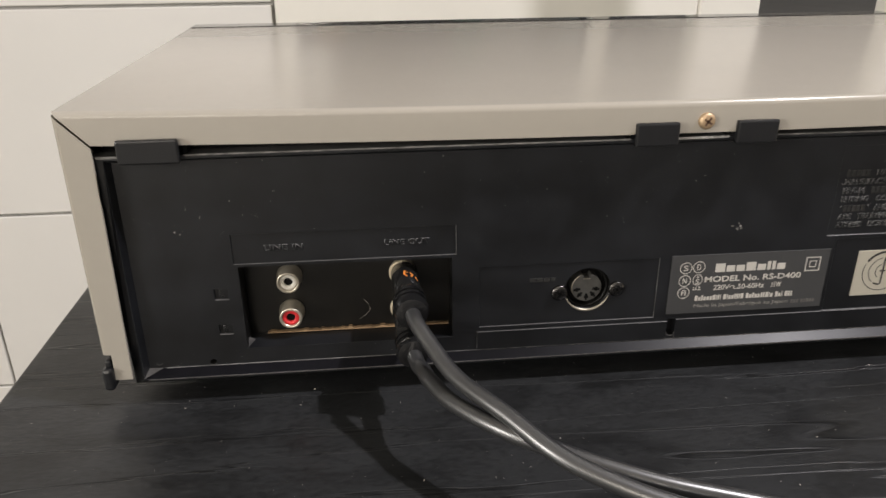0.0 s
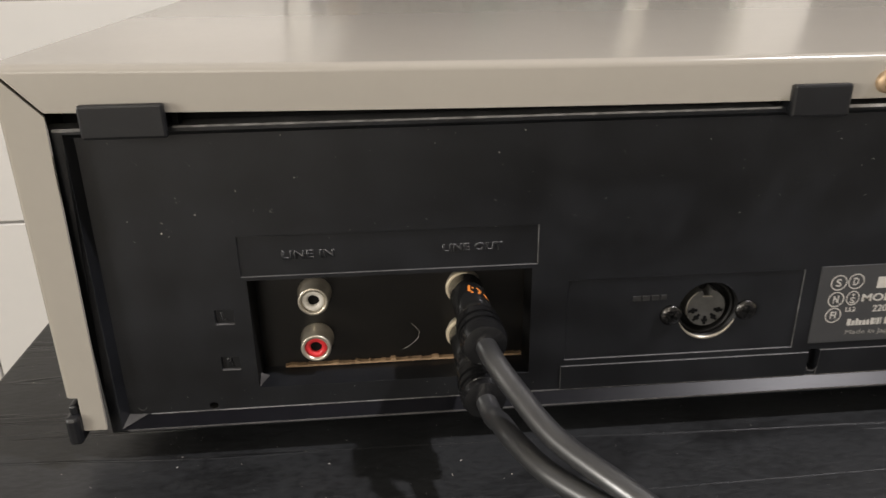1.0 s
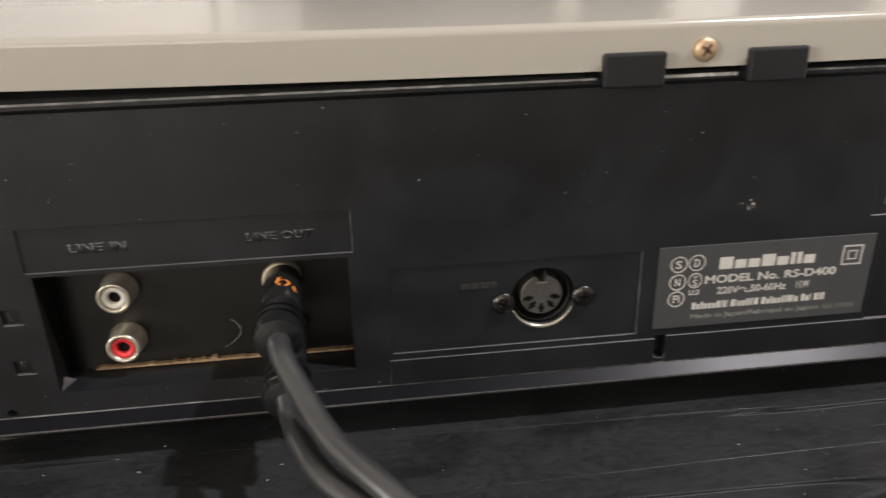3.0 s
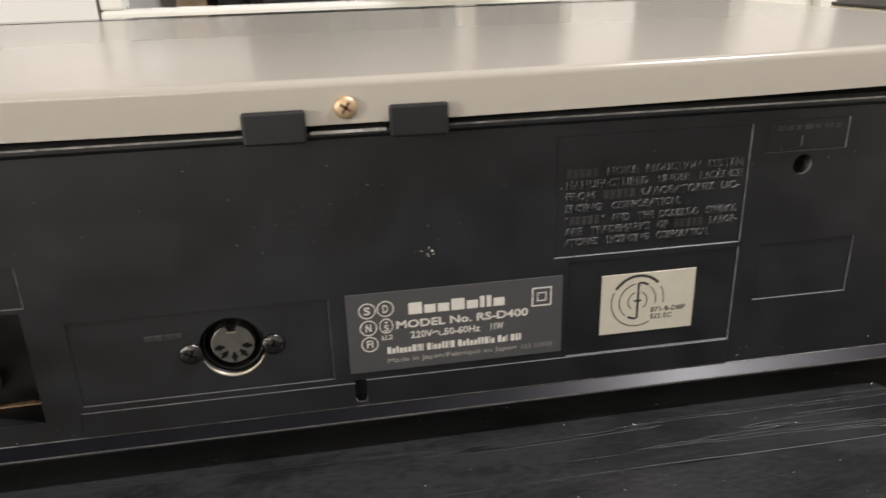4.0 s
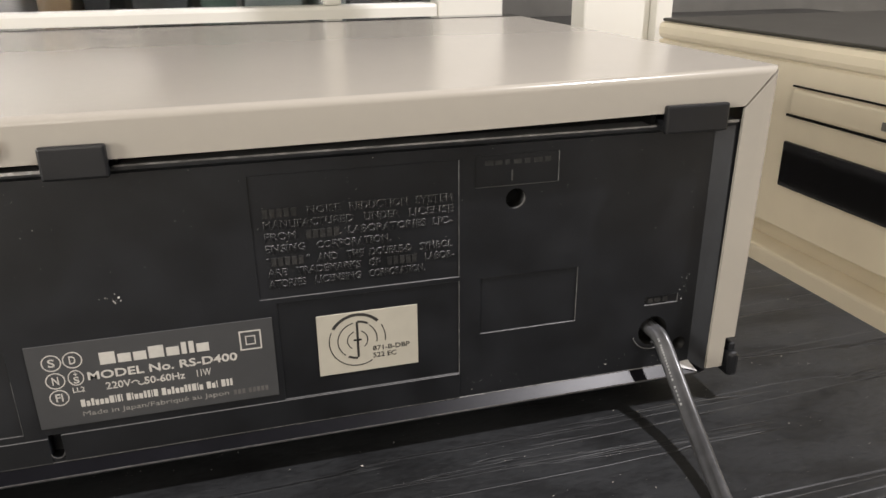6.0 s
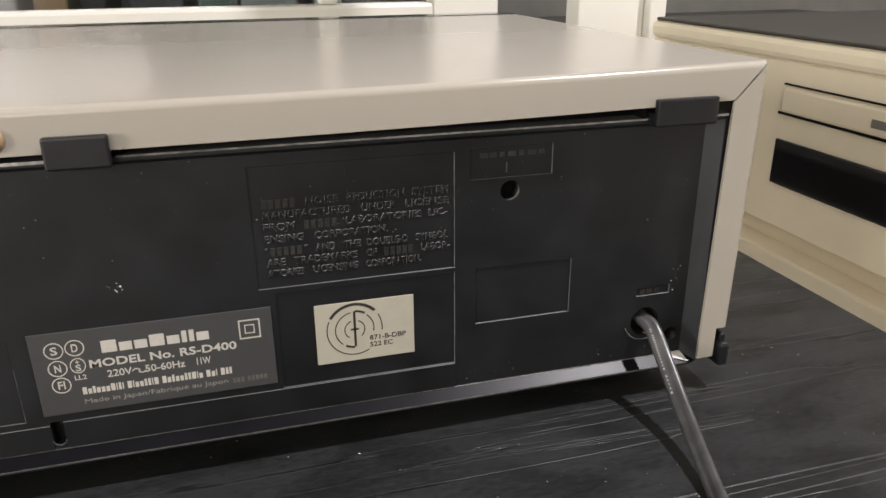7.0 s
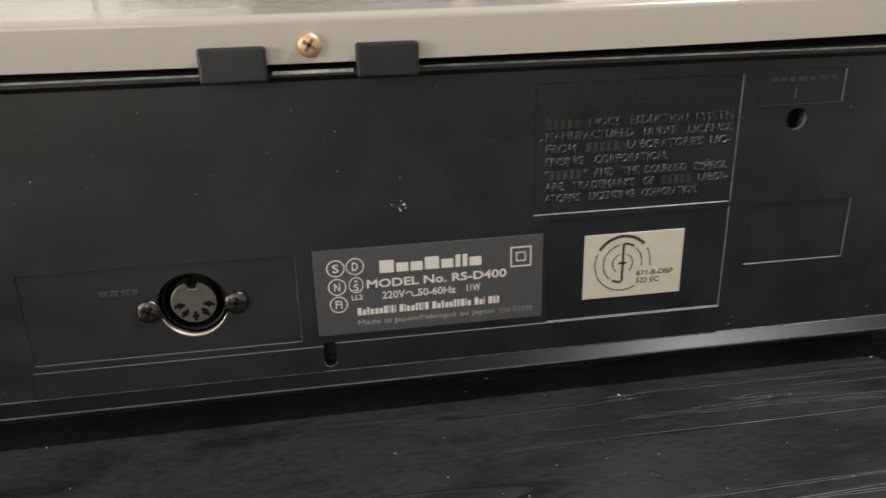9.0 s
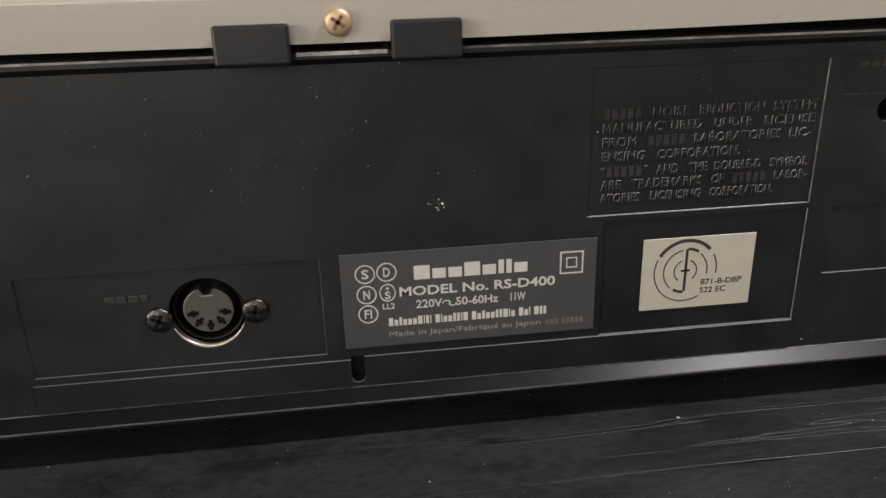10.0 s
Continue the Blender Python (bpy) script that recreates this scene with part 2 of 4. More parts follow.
wall_north = tagged(slab("wall_north", GROUT, -1.7, -0.008, 0.70, 1.5, FLOOR_Z, CEIL_Z), "wall of large white glazed tiles with grey joints", "wall", kind="structure")
tagged(slab("wall_recess", BACK_PAINT, -0.008, 2.5, 1.40, 1.5, FLOOR_Z, CEIL_Z), "dark grey wall at the back of the recess", "wall", kind="structure")


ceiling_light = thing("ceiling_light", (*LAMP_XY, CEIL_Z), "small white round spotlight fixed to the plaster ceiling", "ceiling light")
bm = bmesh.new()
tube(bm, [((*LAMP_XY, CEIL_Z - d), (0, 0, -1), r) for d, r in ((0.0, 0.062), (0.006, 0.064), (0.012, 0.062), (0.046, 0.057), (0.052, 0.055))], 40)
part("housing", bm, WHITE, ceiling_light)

# Unseen window, made up to house the fill light.
fill_window = thing("added_window_2", (-0.55, -2.15, 0.35), "unseen white-framed window added for the fill light", "window", kind="structure")
for x0, x1, z0, z1 in ((-1.049, -1.01, 0.351, 1.149), (-0.09, -0.051, 0.351, 1.149), (-1.009, -0.091, 0.351, 0.39), (-1.009, -0.091, 1.11, 1.149)):
    slab("window_frame", WHITE, x0, x1, -2.175, -2.125, z0, z1, r=0.003, parent=fill_window)
fill_pane = slab("pane", GLASS, -1.009, -0.091, -2.156, -2.150, 0.391, 1.109, parent=fill_window)
fill_pane.visible_shadow = False

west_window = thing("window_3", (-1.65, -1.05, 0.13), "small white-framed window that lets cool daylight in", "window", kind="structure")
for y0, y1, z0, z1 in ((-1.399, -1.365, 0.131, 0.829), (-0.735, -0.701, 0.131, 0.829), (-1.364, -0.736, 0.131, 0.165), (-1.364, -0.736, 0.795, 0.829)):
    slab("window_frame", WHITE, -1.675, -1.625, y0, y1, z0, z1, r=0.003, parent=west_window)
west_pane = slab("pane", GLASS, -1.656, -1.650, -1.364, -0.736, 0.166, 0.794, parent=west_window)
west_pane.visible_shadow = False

# tiles of the north wall
TW, TH = 0.404, 0.252
tile_bm = bmesh.new()
box(tile_bm, -TW / 2 + 0.0017, TW / 2 - 0.0017, -0.008, 0.0, -TH / 2 + 0.0017, TH / 2 - 0.0017, r=0.0015)
tile_mesh = bpy.data.meshes.new("tile")
tile_bm.to_mesh(tile_bm and tile_mesh)
tile_bm.free()
tile_mesh.materials.append(TILE)
for row in range(-3, 6):
    for col in range(4):
        tile = new("tile", tile_mesh)
        tile.parent = wall_north
        tile.location = (-0.008 - TW * (col + 0.5), 0.70, 0.082 + TH * (row + 0.5))

# glazed partition behind the deck
window = thing("window_1", (0.25, 0.72, FLOOR_Z), "white-framed glazed partition with dark objects behind its glass", "window", kind="structure")
slab("panel", WHITE, -0.006, 0.512, 0.695, 0.715, FLOOR_Z, 0.05, parent=window)
bm = bmesh.new()
box(bm, -0.006, 0.512, 0.685, 0.725, 0.0502, 0.093, r=0.004)
part("window_sill", bm, WHITE, window)
slab("window_frame", WHITE, -0.006, 0.018, 0.688, 0.722, 0.0932, CEIL_Z, r=0.003, parent=window)
slab("window_frame", WHITE, 0.381, 0.401, 0.690, 0.720, 0.0932, CEIL_Z, r=0.003, parent=window)
slab("window_frame", WHITE, 0.512, 0.592, 0.684, 0.726, FLOOR_Z, CEIL_Z, r=0.004, parent=window)
for x0, x1 in ((0.018, 0.381), (0.401, 0.512)):
    glass = slab("pane", GLASS, x0, x1, 0.703, 0.707, 0.0932, CEIL_Z, parent=window)
    glass.visible_shadow = False
tagged(slab("bench", DULL, 0.0, 1.6, 0.95, 1.38, FLOOR_Z, 0.02), "dark grey bench behind the glazed partition", "bench")
random.seed(4)
bx = 0.02
while bx < 0.60:
    bw, bh = random.uniform(0.03, 0.09), random.uniform(0.16, 0.34)
    col = random.choice([STUFF_GREEN, STUFF_DARK, STUFF_GREY, STUFF_TAN, STUFF_DARK])
    b = tagged(slab("storage_box", col, bx, bx + bw, 1.02, 1.20, 0.0201, bh, r=0.003), "dim storage box on the bench behind glass", "box", "boxes on the bench")
    bx += bw + random.uniform(0.004, 0.03)

# upright beside the partition and the cream unit
upright = thing("shelf_upright", (0.58, 0.39, FLOOR_Z), "white lacquered shelf upright behind the cream unit", "upright")
slab("board", WHITE, 0.548, 0.607, 0.375, 0.400, FLOOR_Z, CEIL_Z, r=0.002, parent=upright)
slab("edge_strip", WHITE, 0.6072, 0.622, 0.366, 0.400, FLOOR_Z, CEIL_Z, r=0.0015, parent=upright)

unit = thing("desktop_unit", (0.78, 0.06, -0.034), "aged cream plastic desktop unit with black front window", "office machine")
bm = bmesh.new()
box(bm, 0.602, 0.95, -0.20, 0.350, -0.022, 0.0813, r=0.0012)
part("body", bm, CREAM, unit)
bm = bmesh.new()
box(bm, 0.5985, 0.955, -0.204, 0.348, 0.0822, 0.0950, r=0.004)
part("lid_rim", bm, CREAM, unit)
slab("lid", LID, 0.6000, 0.952, -0.20, 0.344, 0.0951, 0.0975, r=0.0012, parent=unit)
slab("groove", CREAM, 0.6030, 0.94, -0.19, 0.345, 0.0814, 0.0821, parent=unit)
# Slots are dark strips on the face; their shade is only colour.
slab("slot", DARK, 0.6005, 0.6021, -0.05, 0.191, 0.0678, 0.0687, parent=unit)
slab("drive_cover", CREAM, 0.5985, 0.6019, -0.05, 0.189, 0.0515, 0.0668, r=0.0018, parent=unit)
slab("slot", DARK, 0.6005, 0.6021, -0.05, 0.193, 0.0497, 0.0510, parent=unit)
slab("thumb_recess", BACK_PAINT, 0.5978, 0.5986, 0.085, 0.118, 0.0560, 0.0605, r=0.0003, parent=unit)
slab("front_window", SMOKE, 0.6000, 0.6022, -0.06, 0.191, 0.0060, 0.0345, r=0.0008, parent=unit, label="glossy black window")
slab("foot_rail", CREAM, 0.610, 0.94, -0.19, 0.315, -0.0340, -0.0221, parent=unit)
cabinet = thing("cabinet", (0.78, 0.06, FLOOR_Z), "plain cream cabinet under the desktop unit beside the table", "cabinet")
slab("top", CREAM, 0.592, 0.98, -0.26, 0.34, -0.060, -0.0341, r=0.002, parent=cabinet)
slab("body", CREAM, 0.598, 0.975, -0.25, 0.335, FLOOR_Z, -0.0601, r=0.002, parent=cabinet)

# ---------------------------------------------------------------- table
table = thing("table", (0.236, 0.0, FLOOR_Z), "small black-stained woodgrain table under the tape deck", "table")
slab("tabletop", TABLE, -0.045, 0.517, -0.42, 0.46, -0.028, 0.0, r=0.0012, parent=table)
for tx in (-0.035, 0.467):
    for ty in (-0.41, 0.41):
        slab("leg", TABLE, tx, tx + 0.04, ty, ty + 0.04, FLOOR_Z, -0.0281, r=0.001, parent=table)

# ---------------------------------------------------------------- cassette deck
W, TOP, FL = 0.4295, 0.1125, -0.005
deck = thing("cassette_deck", (0.215, 0.1, 0.0), "champagne cassette deck with black plastic back on the table", "cassette deck")


def bend(c0, c1, r, a0, a1, n=5):
    return [(c0 + r * math.cos(radians(a0 + (a1 - a0) * k / n)), c1 + r * math.sin(radians(a0 + (a1 - a0) * k / n))) for k in range(n + 1)]


def skin(bm, outer, inner, ends):
    """A bent sheet: rows of the outer and inner line, each with its two ends."""
    loop = outer + inner[::-1]
    a = [bm.verts.new(ends(p, 0)) for p in loop]
    b = [bm.verts.new(ends(p, 1)) for p in loop]
    n = len(loop)
    for k in range(n):
        bm.faces.new((a[k], a[(k + 1) % n], b[(k + 1) % n], b[k]))
    m = len(outer)
    for k in range(m - 1):
        bm.faces.new((a[k + 1], a[k], a[n - 1 - k], a[n - 2 - k]))
        bm.faces.new((b[k], b[k + 1], b[n - 2 - k], b[n - 1 - k]))


def smooth_bends(ob, angle=25):
    for p in ob.data.polygons:
        p.use_smooth = True
    ob.data.set_sharp_from_angle(angle=radians(angle))


# top sheet with its rear lip
outer = [(0.2085, 0.1085)] + bend(0.2065, TOP - 0.002, 0.002, 0, 90) + bend(FL + 0.0022, TOP - 0.0022, 0.0022, 90, 180, 9) + [(FL, 0.1012)]
inner = [(0.2075, 0.1085)] + bend(0.2065, TOP - 0.002, 0.001, 0, 90) + bend(FL + 0.0022, TOP - 0.0022, 0.0012, 90, 180, 9) + [(FL + 0.001, 0.1012)]


def top_point(p, u):
    """The cover sags a little between its ends, most at the rear."""
    x = 0.0002 + (max(0.0, TOP - p[1]) * 0.93 if p[0] < 0.1 else 0.0)
    sag = 0.0024 * (1 - (2 * u - 1) ** 2) * max(0.0, 1 - max(0.0, p[0]) / 0.19)
    return (x + (W - 2 * x) * u, p[0], p[1] - sag)


bm = bmesh.new()
loop, STEPS = outer + inner[::-1], 24
rings = [[bm.verts.new(top_point(p, k / STEPS)) for p in loop] for k in range(STEPS + 1)]
for ra, rb in zip(rings, rings[1:]):
    for k in range(len(loop)):
        bm.faces.new((ra[k], ra[(k + 1) % len(loop)], rb[(k + 1) % len(loop)], rb[k]))
for ring in (rings[0], rings[-1]):
    for k in range(len(outer) - 1):
        bm.faces.new((ring[k], ring[k + 1], ring[len(loop) - 2 - k], ring[len(loop) - 1 - k]))
top = part("top_panel", bm, CASE, deck, "champagne satin-painted steel cover")
smooth_bends(top)


# side sheets with their rear lips, notched at the foot
def side_sheet(mirror):
    r = 0.0018
    out = [(0.0, 0.205)] + bend(r, FL + r, r, 180, 270) + [(0.0045, FL), (0.00452, FL), (0.0106, FL)]
    inn = [(0.001, 0.205)] + bend(r, FL + r, r - 0.001, 180, 270) + [(0.0045, FL + 0.001), (0.00452, FL + 0.001), (0.0106, FL + 0.001)]

    def ends(p, side):
        x, y = p
        low = 0.0232 if (x < 0.00451 and y < 0.01) else 0.0125
        high = TOP - 0.0012 - (max(0.0, x - 0.0002) * 1.07 if y < 0.0 else 0.0)
        z = high if side else low
        foot = 0.0 if side or y > 0.01 else (TOP - low) / (TOP - 0.0125)
        if mirror:
            return (W - x - 0.0016 * foot, y, z)
        return (x - (0.0013 * foot if x > 0.004 else 0.0), y, z)

    m = bmesh.new()
    skin(m, out, inn, ends)
    ob = part("side_panel", m, CASE, deck)
    smooth_bends(ob)


side_sheet(False)
side_sheet(True)
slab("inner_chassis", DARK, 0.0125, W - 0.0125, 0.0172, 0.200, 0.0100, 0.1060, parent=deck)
# Black strip in place of the shade in the gap under the lip.
slab("gap_shade_strip", DARK, 0.0112, W - 0.0112, 0.0040, 0.0168, 0.0945, 0.1060, parent=deck)
slab("front_panel", FASCIA, 0.0, W, 0.2092, 0.2230, 0.0100, 0.1127, r=0.0004, parent=deck)
slab("base_plate", BLACK, 0.0115, W - 0.0115, 0.0006, 0.2095, 0.0072, 0.0098, parent=deck)

# rear panel: moulded relief as stepped cells
HOLES = ((0.1813, 0.0371, 0.0091), (0.349, 0.0776, 0.0031), (0.3985, 0.0272, 0.0052), (0.4090, 0.0210, 0.0024), (0.0380, 0.0148, 0.0013))
SUNK = (
    (0.0500, 0.1305, 0.0547, 0.0662, 0.0005), (0.1395, 0.2086, 0.0235, 0.0490, 0.0004), (0.2785, 0.3318, 0.0224, 0.0535, 0.0004),
    (0.2740, 0.3318, 0.0550, 0.0905, 0.0004), (0.3365, 0.3622, 0.0818, 0.0910, 0.0004), (0.3385, 0.3702, 0.0350, 0.0535, 0.0004),
    (0.3945, 0.4068, 0.0368, 0.0398, 0.0006), (0.0418, 0.0468, 0.0408, 0.0452, 0.0010), (0.0418, 0.0468, 0.0264, 0.0306, 0.0010),
    (0.2143, 0.2177, 0.0150, 0.0224, 0.0040),
)
RAISED = ((0.1385, 0.2143, 0.0137, 0.0215, -0.0004), (0.2177, 0.3318, 0.0137, 0.0222, -0.0004))
JACKS = (0.0513, 0.1290, 0.0200, 0.0535)
X0, X1, Z0, Z1 = 0.0144, W - 0.0163, 0.0135, 0.0940


def depth_at(x, z):
    if JACKS[0] < x < JACKS[1] and JACKS[2] < z < JACKS[3]:
        return None
    for hx, hz, r in HOLES:
        if abs(x - hx) < r + 0.0004 and abs(z - hz) < r + 0.0004:
            return "hole"
    for x0, x1, z0, z1, d in SUNK:
        if x0 < x < x1 and z0 < z < z1:
            return d
    for x0, x1, z0, z1, d in RAISED:
        if x0 < x < x1 and z0 < z < z1:
            return d
    return 0.0


xs, zs = {X0, X1, JACKS[0], JACKS[1]}, {Z0, Z1, JACKS[2], JACKS[3]}
for a, b, c, d, _ in SUNK + RAISED:
    xs |= {a, b}
    zs |= {c, d}
for hx, hz, r in HOLES:
    xs |= {hx - r - 0.0005, hx + r + 0.0005}
    zs |= {hz - r - 0.0005, hz + r + 0.0005}
xs = sorted(v for v in xs if X0 <= v <= X1)
zs = sorted(v for v in zs if Z0 <= v <= Z1)
cells = [[depth_at((xs[i] + xs[i + 1]) / 2, (zs[k] + zs[k + 1]) / 2) for k in range(len(zs) - 1)] for i in range(len(xs) - 1)]
bm = bmesh.new()
pool = {}


def vert(x, y, z):
    key = (round(x, 6), round(y, 6), round(z, 6))
    if key not in pool:
        pool[key] = bm.verts.new(key)
    return pool[key]


def quad(*pts, lit_step=False):
    try:
        f = bm.faces.new([vert(*p) for p in pts])
        f.material_index = 1 if lit_step else 0
    except ValueError:
        pass


def level(v, x, z):
    if v == "hole":
        return next(d for d in (0.0004 if 0.1395 < x < 0.2086 and z > 0.0235 else 0.0,))
    return v


for i in range(len(xs) - 1):
    for k in range(len(zs) - 1):
        c = cells[i][k]
        xa, xb, za, zb = xs[i], xs[i + 1], zs[k], zs[k + 1]
        if c is None:
            continue
        y = level(c, (xa + xb) / 2, (za + zb) / 2)
        if c != "hole":
            quad((xa, y, za), (xb, y, za), (xb, y, zb), (xa, y, zb))
        # steps that face left or up are coloured paler, as if lit
        if i + 1 < len(xs) - 1 and cells[i + 1][k] is not None:
            y2 = level(cells[i + 1][k], xb + 1e-5, (za + zb) / 2)
            if abs(y2 - y) > 1e-7:
                quad((xb, y, za), (xb, y2, za), (xb, y2, zb), (xb, y, zb), lit_step=y2 < y and xb > 0.1 and y - y2 < 0.002)
        if k + 1 < len(zs) - 1 and cells[i][k + 1] is not None:
            y2 = level(cells[i][k + 1], (xa + xb) / 2, zb + 1e-5)
            if abs(y2 - y) > 1e-7:
                quad((xa, y, zb), (xb, y, zb), (xb, y2, zb), (xa, y2, zb), lit_step=y2 > y and y2 - y < 0.002)
# round holes: square collars with a bore
for hx, hz, r in HOLES:
    hole_bm = bmesh.new()
    s, y = r + 0.0005, level("hole", hx, hz)
    n = 32
    ring, bore, square = [], [], []
    for k in range(n):
        a = math.tau * k / n
        ca, sa = math.cos(a), math.sin(a)
        m = s / max(abs(ca), abs(sa))
        square.append(hole_bm.verts.new((hx + m * ca, y, hz + m * sa)))
        ring.append(hole_bm.verts.new((hx + r * ca, y, hz + r * sa)))
        bore.append(hole_bm.verts.new((hx + (r - 0.0003) * ca, y + 0.006, hz + (r - 0.0003) * sa)))
    for k in range(n):
        j = (k + 1) % n
        hole_bm.faces.new((square[k], square[j], ring[j], ring[k]))
        f = hole_bm.faces.new((ring[k], ring[j], bore[j], bore[k]))
        f.smooth, f.material_index = True, 1
    # the second material darkens the bore: its shade as colour
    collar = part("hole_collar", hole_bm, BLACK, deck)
    collar.data.materials.append(RECESS_SHADE)
# pocket of the line jacks
a, b, c, d = JACKS
D = 0.0108
quad((a, 0, c), (a, D, c + 0.0003), (a, D, d), (a, 0, d))
quad((b, 0, c), (b, D, c + 0.0003), (b, D, d), (b, 0, d))
quad((a, 0, d), (b, 0, d), (b, D, d), (a, D, d))
quad((a, 0, c), (b, 0, c), (b, D, c + 0.0003), (a, D, c + 0.0003))
# rim round the panel: bottom ledge, side slopes, top lip
A = (0.0082, W - 0.0102, 0.0072, 0.0968)
B = (0.0131, W - 0.0117, 0.0110, 0.0955)


def corner(rect, i, j, y):
    return (rect[i], y, rect[2 + j])


C = (X0, X1, Z0, Z1)
yb = {0: -0.0037, 1: -0.0032}
ya = {0: 0.0008, 1: -0.0032}
# the top lip also takes the paler, lit edge colour
for (i0, j0), (i1, j1) in (((0, 0), (1, 0)), ((1, 0), (1, 1)), ((1, 1), (0, 1)), ((0, 1), (0, 0))):
    quad(corner(C, i0, j0, 0.0), corner(C, i1, j1, 0.0), corner(B, i1, j1, yb[j1]), corner(B, i0, j0, yb[j0]))
    quad(corner(B, i0, j0, yb[j0]), corner(B, i1, j1, yb[j1]), corner(A, i1, j1, ya[j1]), corner(A, i0, j0, ya[j0]), lit_step=False)
    quad(corner(A, i0, j0, ya[j0]), corner(A, i1, j1, ya[j1]), corner(A, i1, j1, 0.004), corner(A, i0, j0, 0.004), lit_step=(j0 == 1 and j1 == 1))
rear = part("rear_panel", bm, BLACK, deck, "black moulded plastic back panel")
rear.data.materials.append(LIT_EDGE)
rear.data.materials.append(LEDGE)
rear.data.materials.append(RECESS_SHADE)
rear.data.materials.append(RIM_LIT)
# pocket walls get a blacker copy of the plastic for the pocket's shade
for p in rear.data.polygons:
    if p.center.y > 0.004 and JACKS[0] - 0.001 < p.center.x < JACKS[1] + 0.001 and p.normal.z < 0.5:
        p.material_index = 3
# the bottom ledge is polished
for p in rear.data.polygons:
    if p.normal.z > 0.6 and p.center.z < 0.0133 and p.area > 1e-4 and abs(p.center.y) < 0.004:
        p.material_index = 2
    # right slope: bluish light falling on it is put into its paler colour
    if p.center.x > X1 and p.normal.x < -0.4 and p.area > 1e-4 and abs(p.center.y) < 0.004:
        p.material_index = 4
bev = rear.modifiers.new("edge_radius", "BEVEL")
bev.width, bev.segments, bev.limit_method, bev.angle_limit = 0.00012, 1, "ANGLE", radians(30)
bev.use_clamp_overlap = True

# Rubbed edges; the highlight along them is part of their pale colour.
slab("worn_lit_edge", RUBBED_LIT, X0 + 0.006, X1 - 0.006, -0.0002, 0.0001, 0.01340, 0.01362, parent=deck)
slab("ledge_lip", LIT_EDGE, 0.0145, W - 0.0150, -0.00385, -0.0034, 0.01065, 0.01105, parent=deck)
slab("worn_lit_edge", RUBBED_LIT, 0.0110, 0.0188, -0.0035, -0.0031, 0.0962, 0.0970, parent=deck)
slab("worn_lit_edge", RUBBED_LIT, 0.0390, 0.1915, -0.0035, -0.0031, 0.0965, 0.0970, parent=deck)
slab("worn_lit_edge", SCRAPED, 0.2080, 0.2272, -0.0035, -0.0031, 0.0962, 0.0970, parent=deck)
slab("worn_lit_edge", RUBBED_LIT, 0.2432, 0.3908, -0.0035, -0.0031, 0.0965, 0.0970, parent=deck)
slab("worn_lit_edge", SCRAPED, 0.4120, 0.4185, -0.0035, -0.0031, 0.0962, 0.0970, parent=deck)

# Pale strips on left-facing step sides stand for light caught there.
for ex, ez0, ez1 in ((0.3318, 0.0552, 0.0770), (0.3318, 0.0800, 0.0905), (0.3318, 0.0224, 0.0533), (0.3702, 0.0352, 0.0500), (0.3622, 0.0820, 0.0908), (0.2086, 0.0237, 0.0400), (0.1305, 0.0549, 0.0660)):
    slab("worn_lit_edge", RUBBED_LIT, ex - 0.00010, ex - 0.00001, 0.00003, 0.00039, ez0, ez1, parent=deck)

# corner gussets where the ledge meets the sides
for gx, sgn, reach, mat in ((X0, 1, 0.0052, SCUFF), (X1, -1, 0.0085, SCRAPED)):
    bm = bmesh.new()
    v = [bm.verts.new(p) for p in ((gx, -0.0002, 0.0140), (gx + sgn * reach, -0.0002, 0.0137), (gx - sgn * 0.0016, -0.0040, 0.0114), (gx, 0.0, 0.0128))]
    for f in ((0, 1, 2), (0, 2, 3), (1, 3, 2), (0, 3, 1)):
        bm.faces.new([v[k] for k in f])
    part("corner_gusset", bm, mat, deck, "scuffed grey plastic corner")

bm = bmesh.new()
v = [bm.verts.new(p) for p in ((JACKS[0] + 0.0002, 0.0001, 0.0202), (JACKS[0] + 0.0002, 0.0040, 0.0226), (JACKS[0] + 0.0022, 0.0060, 0.0203), (JACKS[0] + 0.0002, 0.0060, 0.0202))]
for f in ((0, 1, 2), (0, 2, 3), (1, 3, 2), (0, 3, 1)):
    bm.faces.new([v[k] for k in f])
part("corner_gusset", bm, SCUFF, deck, "scuffed grey plastic corner")
bm = bmesh.new()
hose(bm, [(0.0955, 0.0107, 0.0325), (0.0975, 0.0107, 0.0302), (0.0975, 0.0107, 0.0278), (0.0955, 0.0107, 0.0255), (0.0930, 0.0107, 0.0240)], 0.00004, 6, 8)
part("lint", bm, DUST, deck, "pale curled lint thread")

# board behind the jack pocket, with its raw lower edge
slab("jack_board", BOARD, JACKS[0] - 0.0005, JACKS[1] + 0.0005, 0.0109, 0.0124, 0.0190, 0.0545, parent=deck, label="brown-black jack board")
bm = bmesh.new()
random.seed(11)
px = JACKS[0] + 0.0065
while px < JACKS[1] - 0.001:
    step = random.uniform(0.0005, 0.0018)
    hgt = random.uniform(0.0006, 0.0009) + (random.random() < 0.22) * random.uniform(0.0002, 0.0009)
    box(bm, px, min(px + step, JACKS[1] - 0.0006), 0.0092, 0.0108, 0.0206, 0.0206 + hgt * 0.7)
    px += step
part("board_edge", bm, PCB, deck, "frayed tan fibreboard edge")


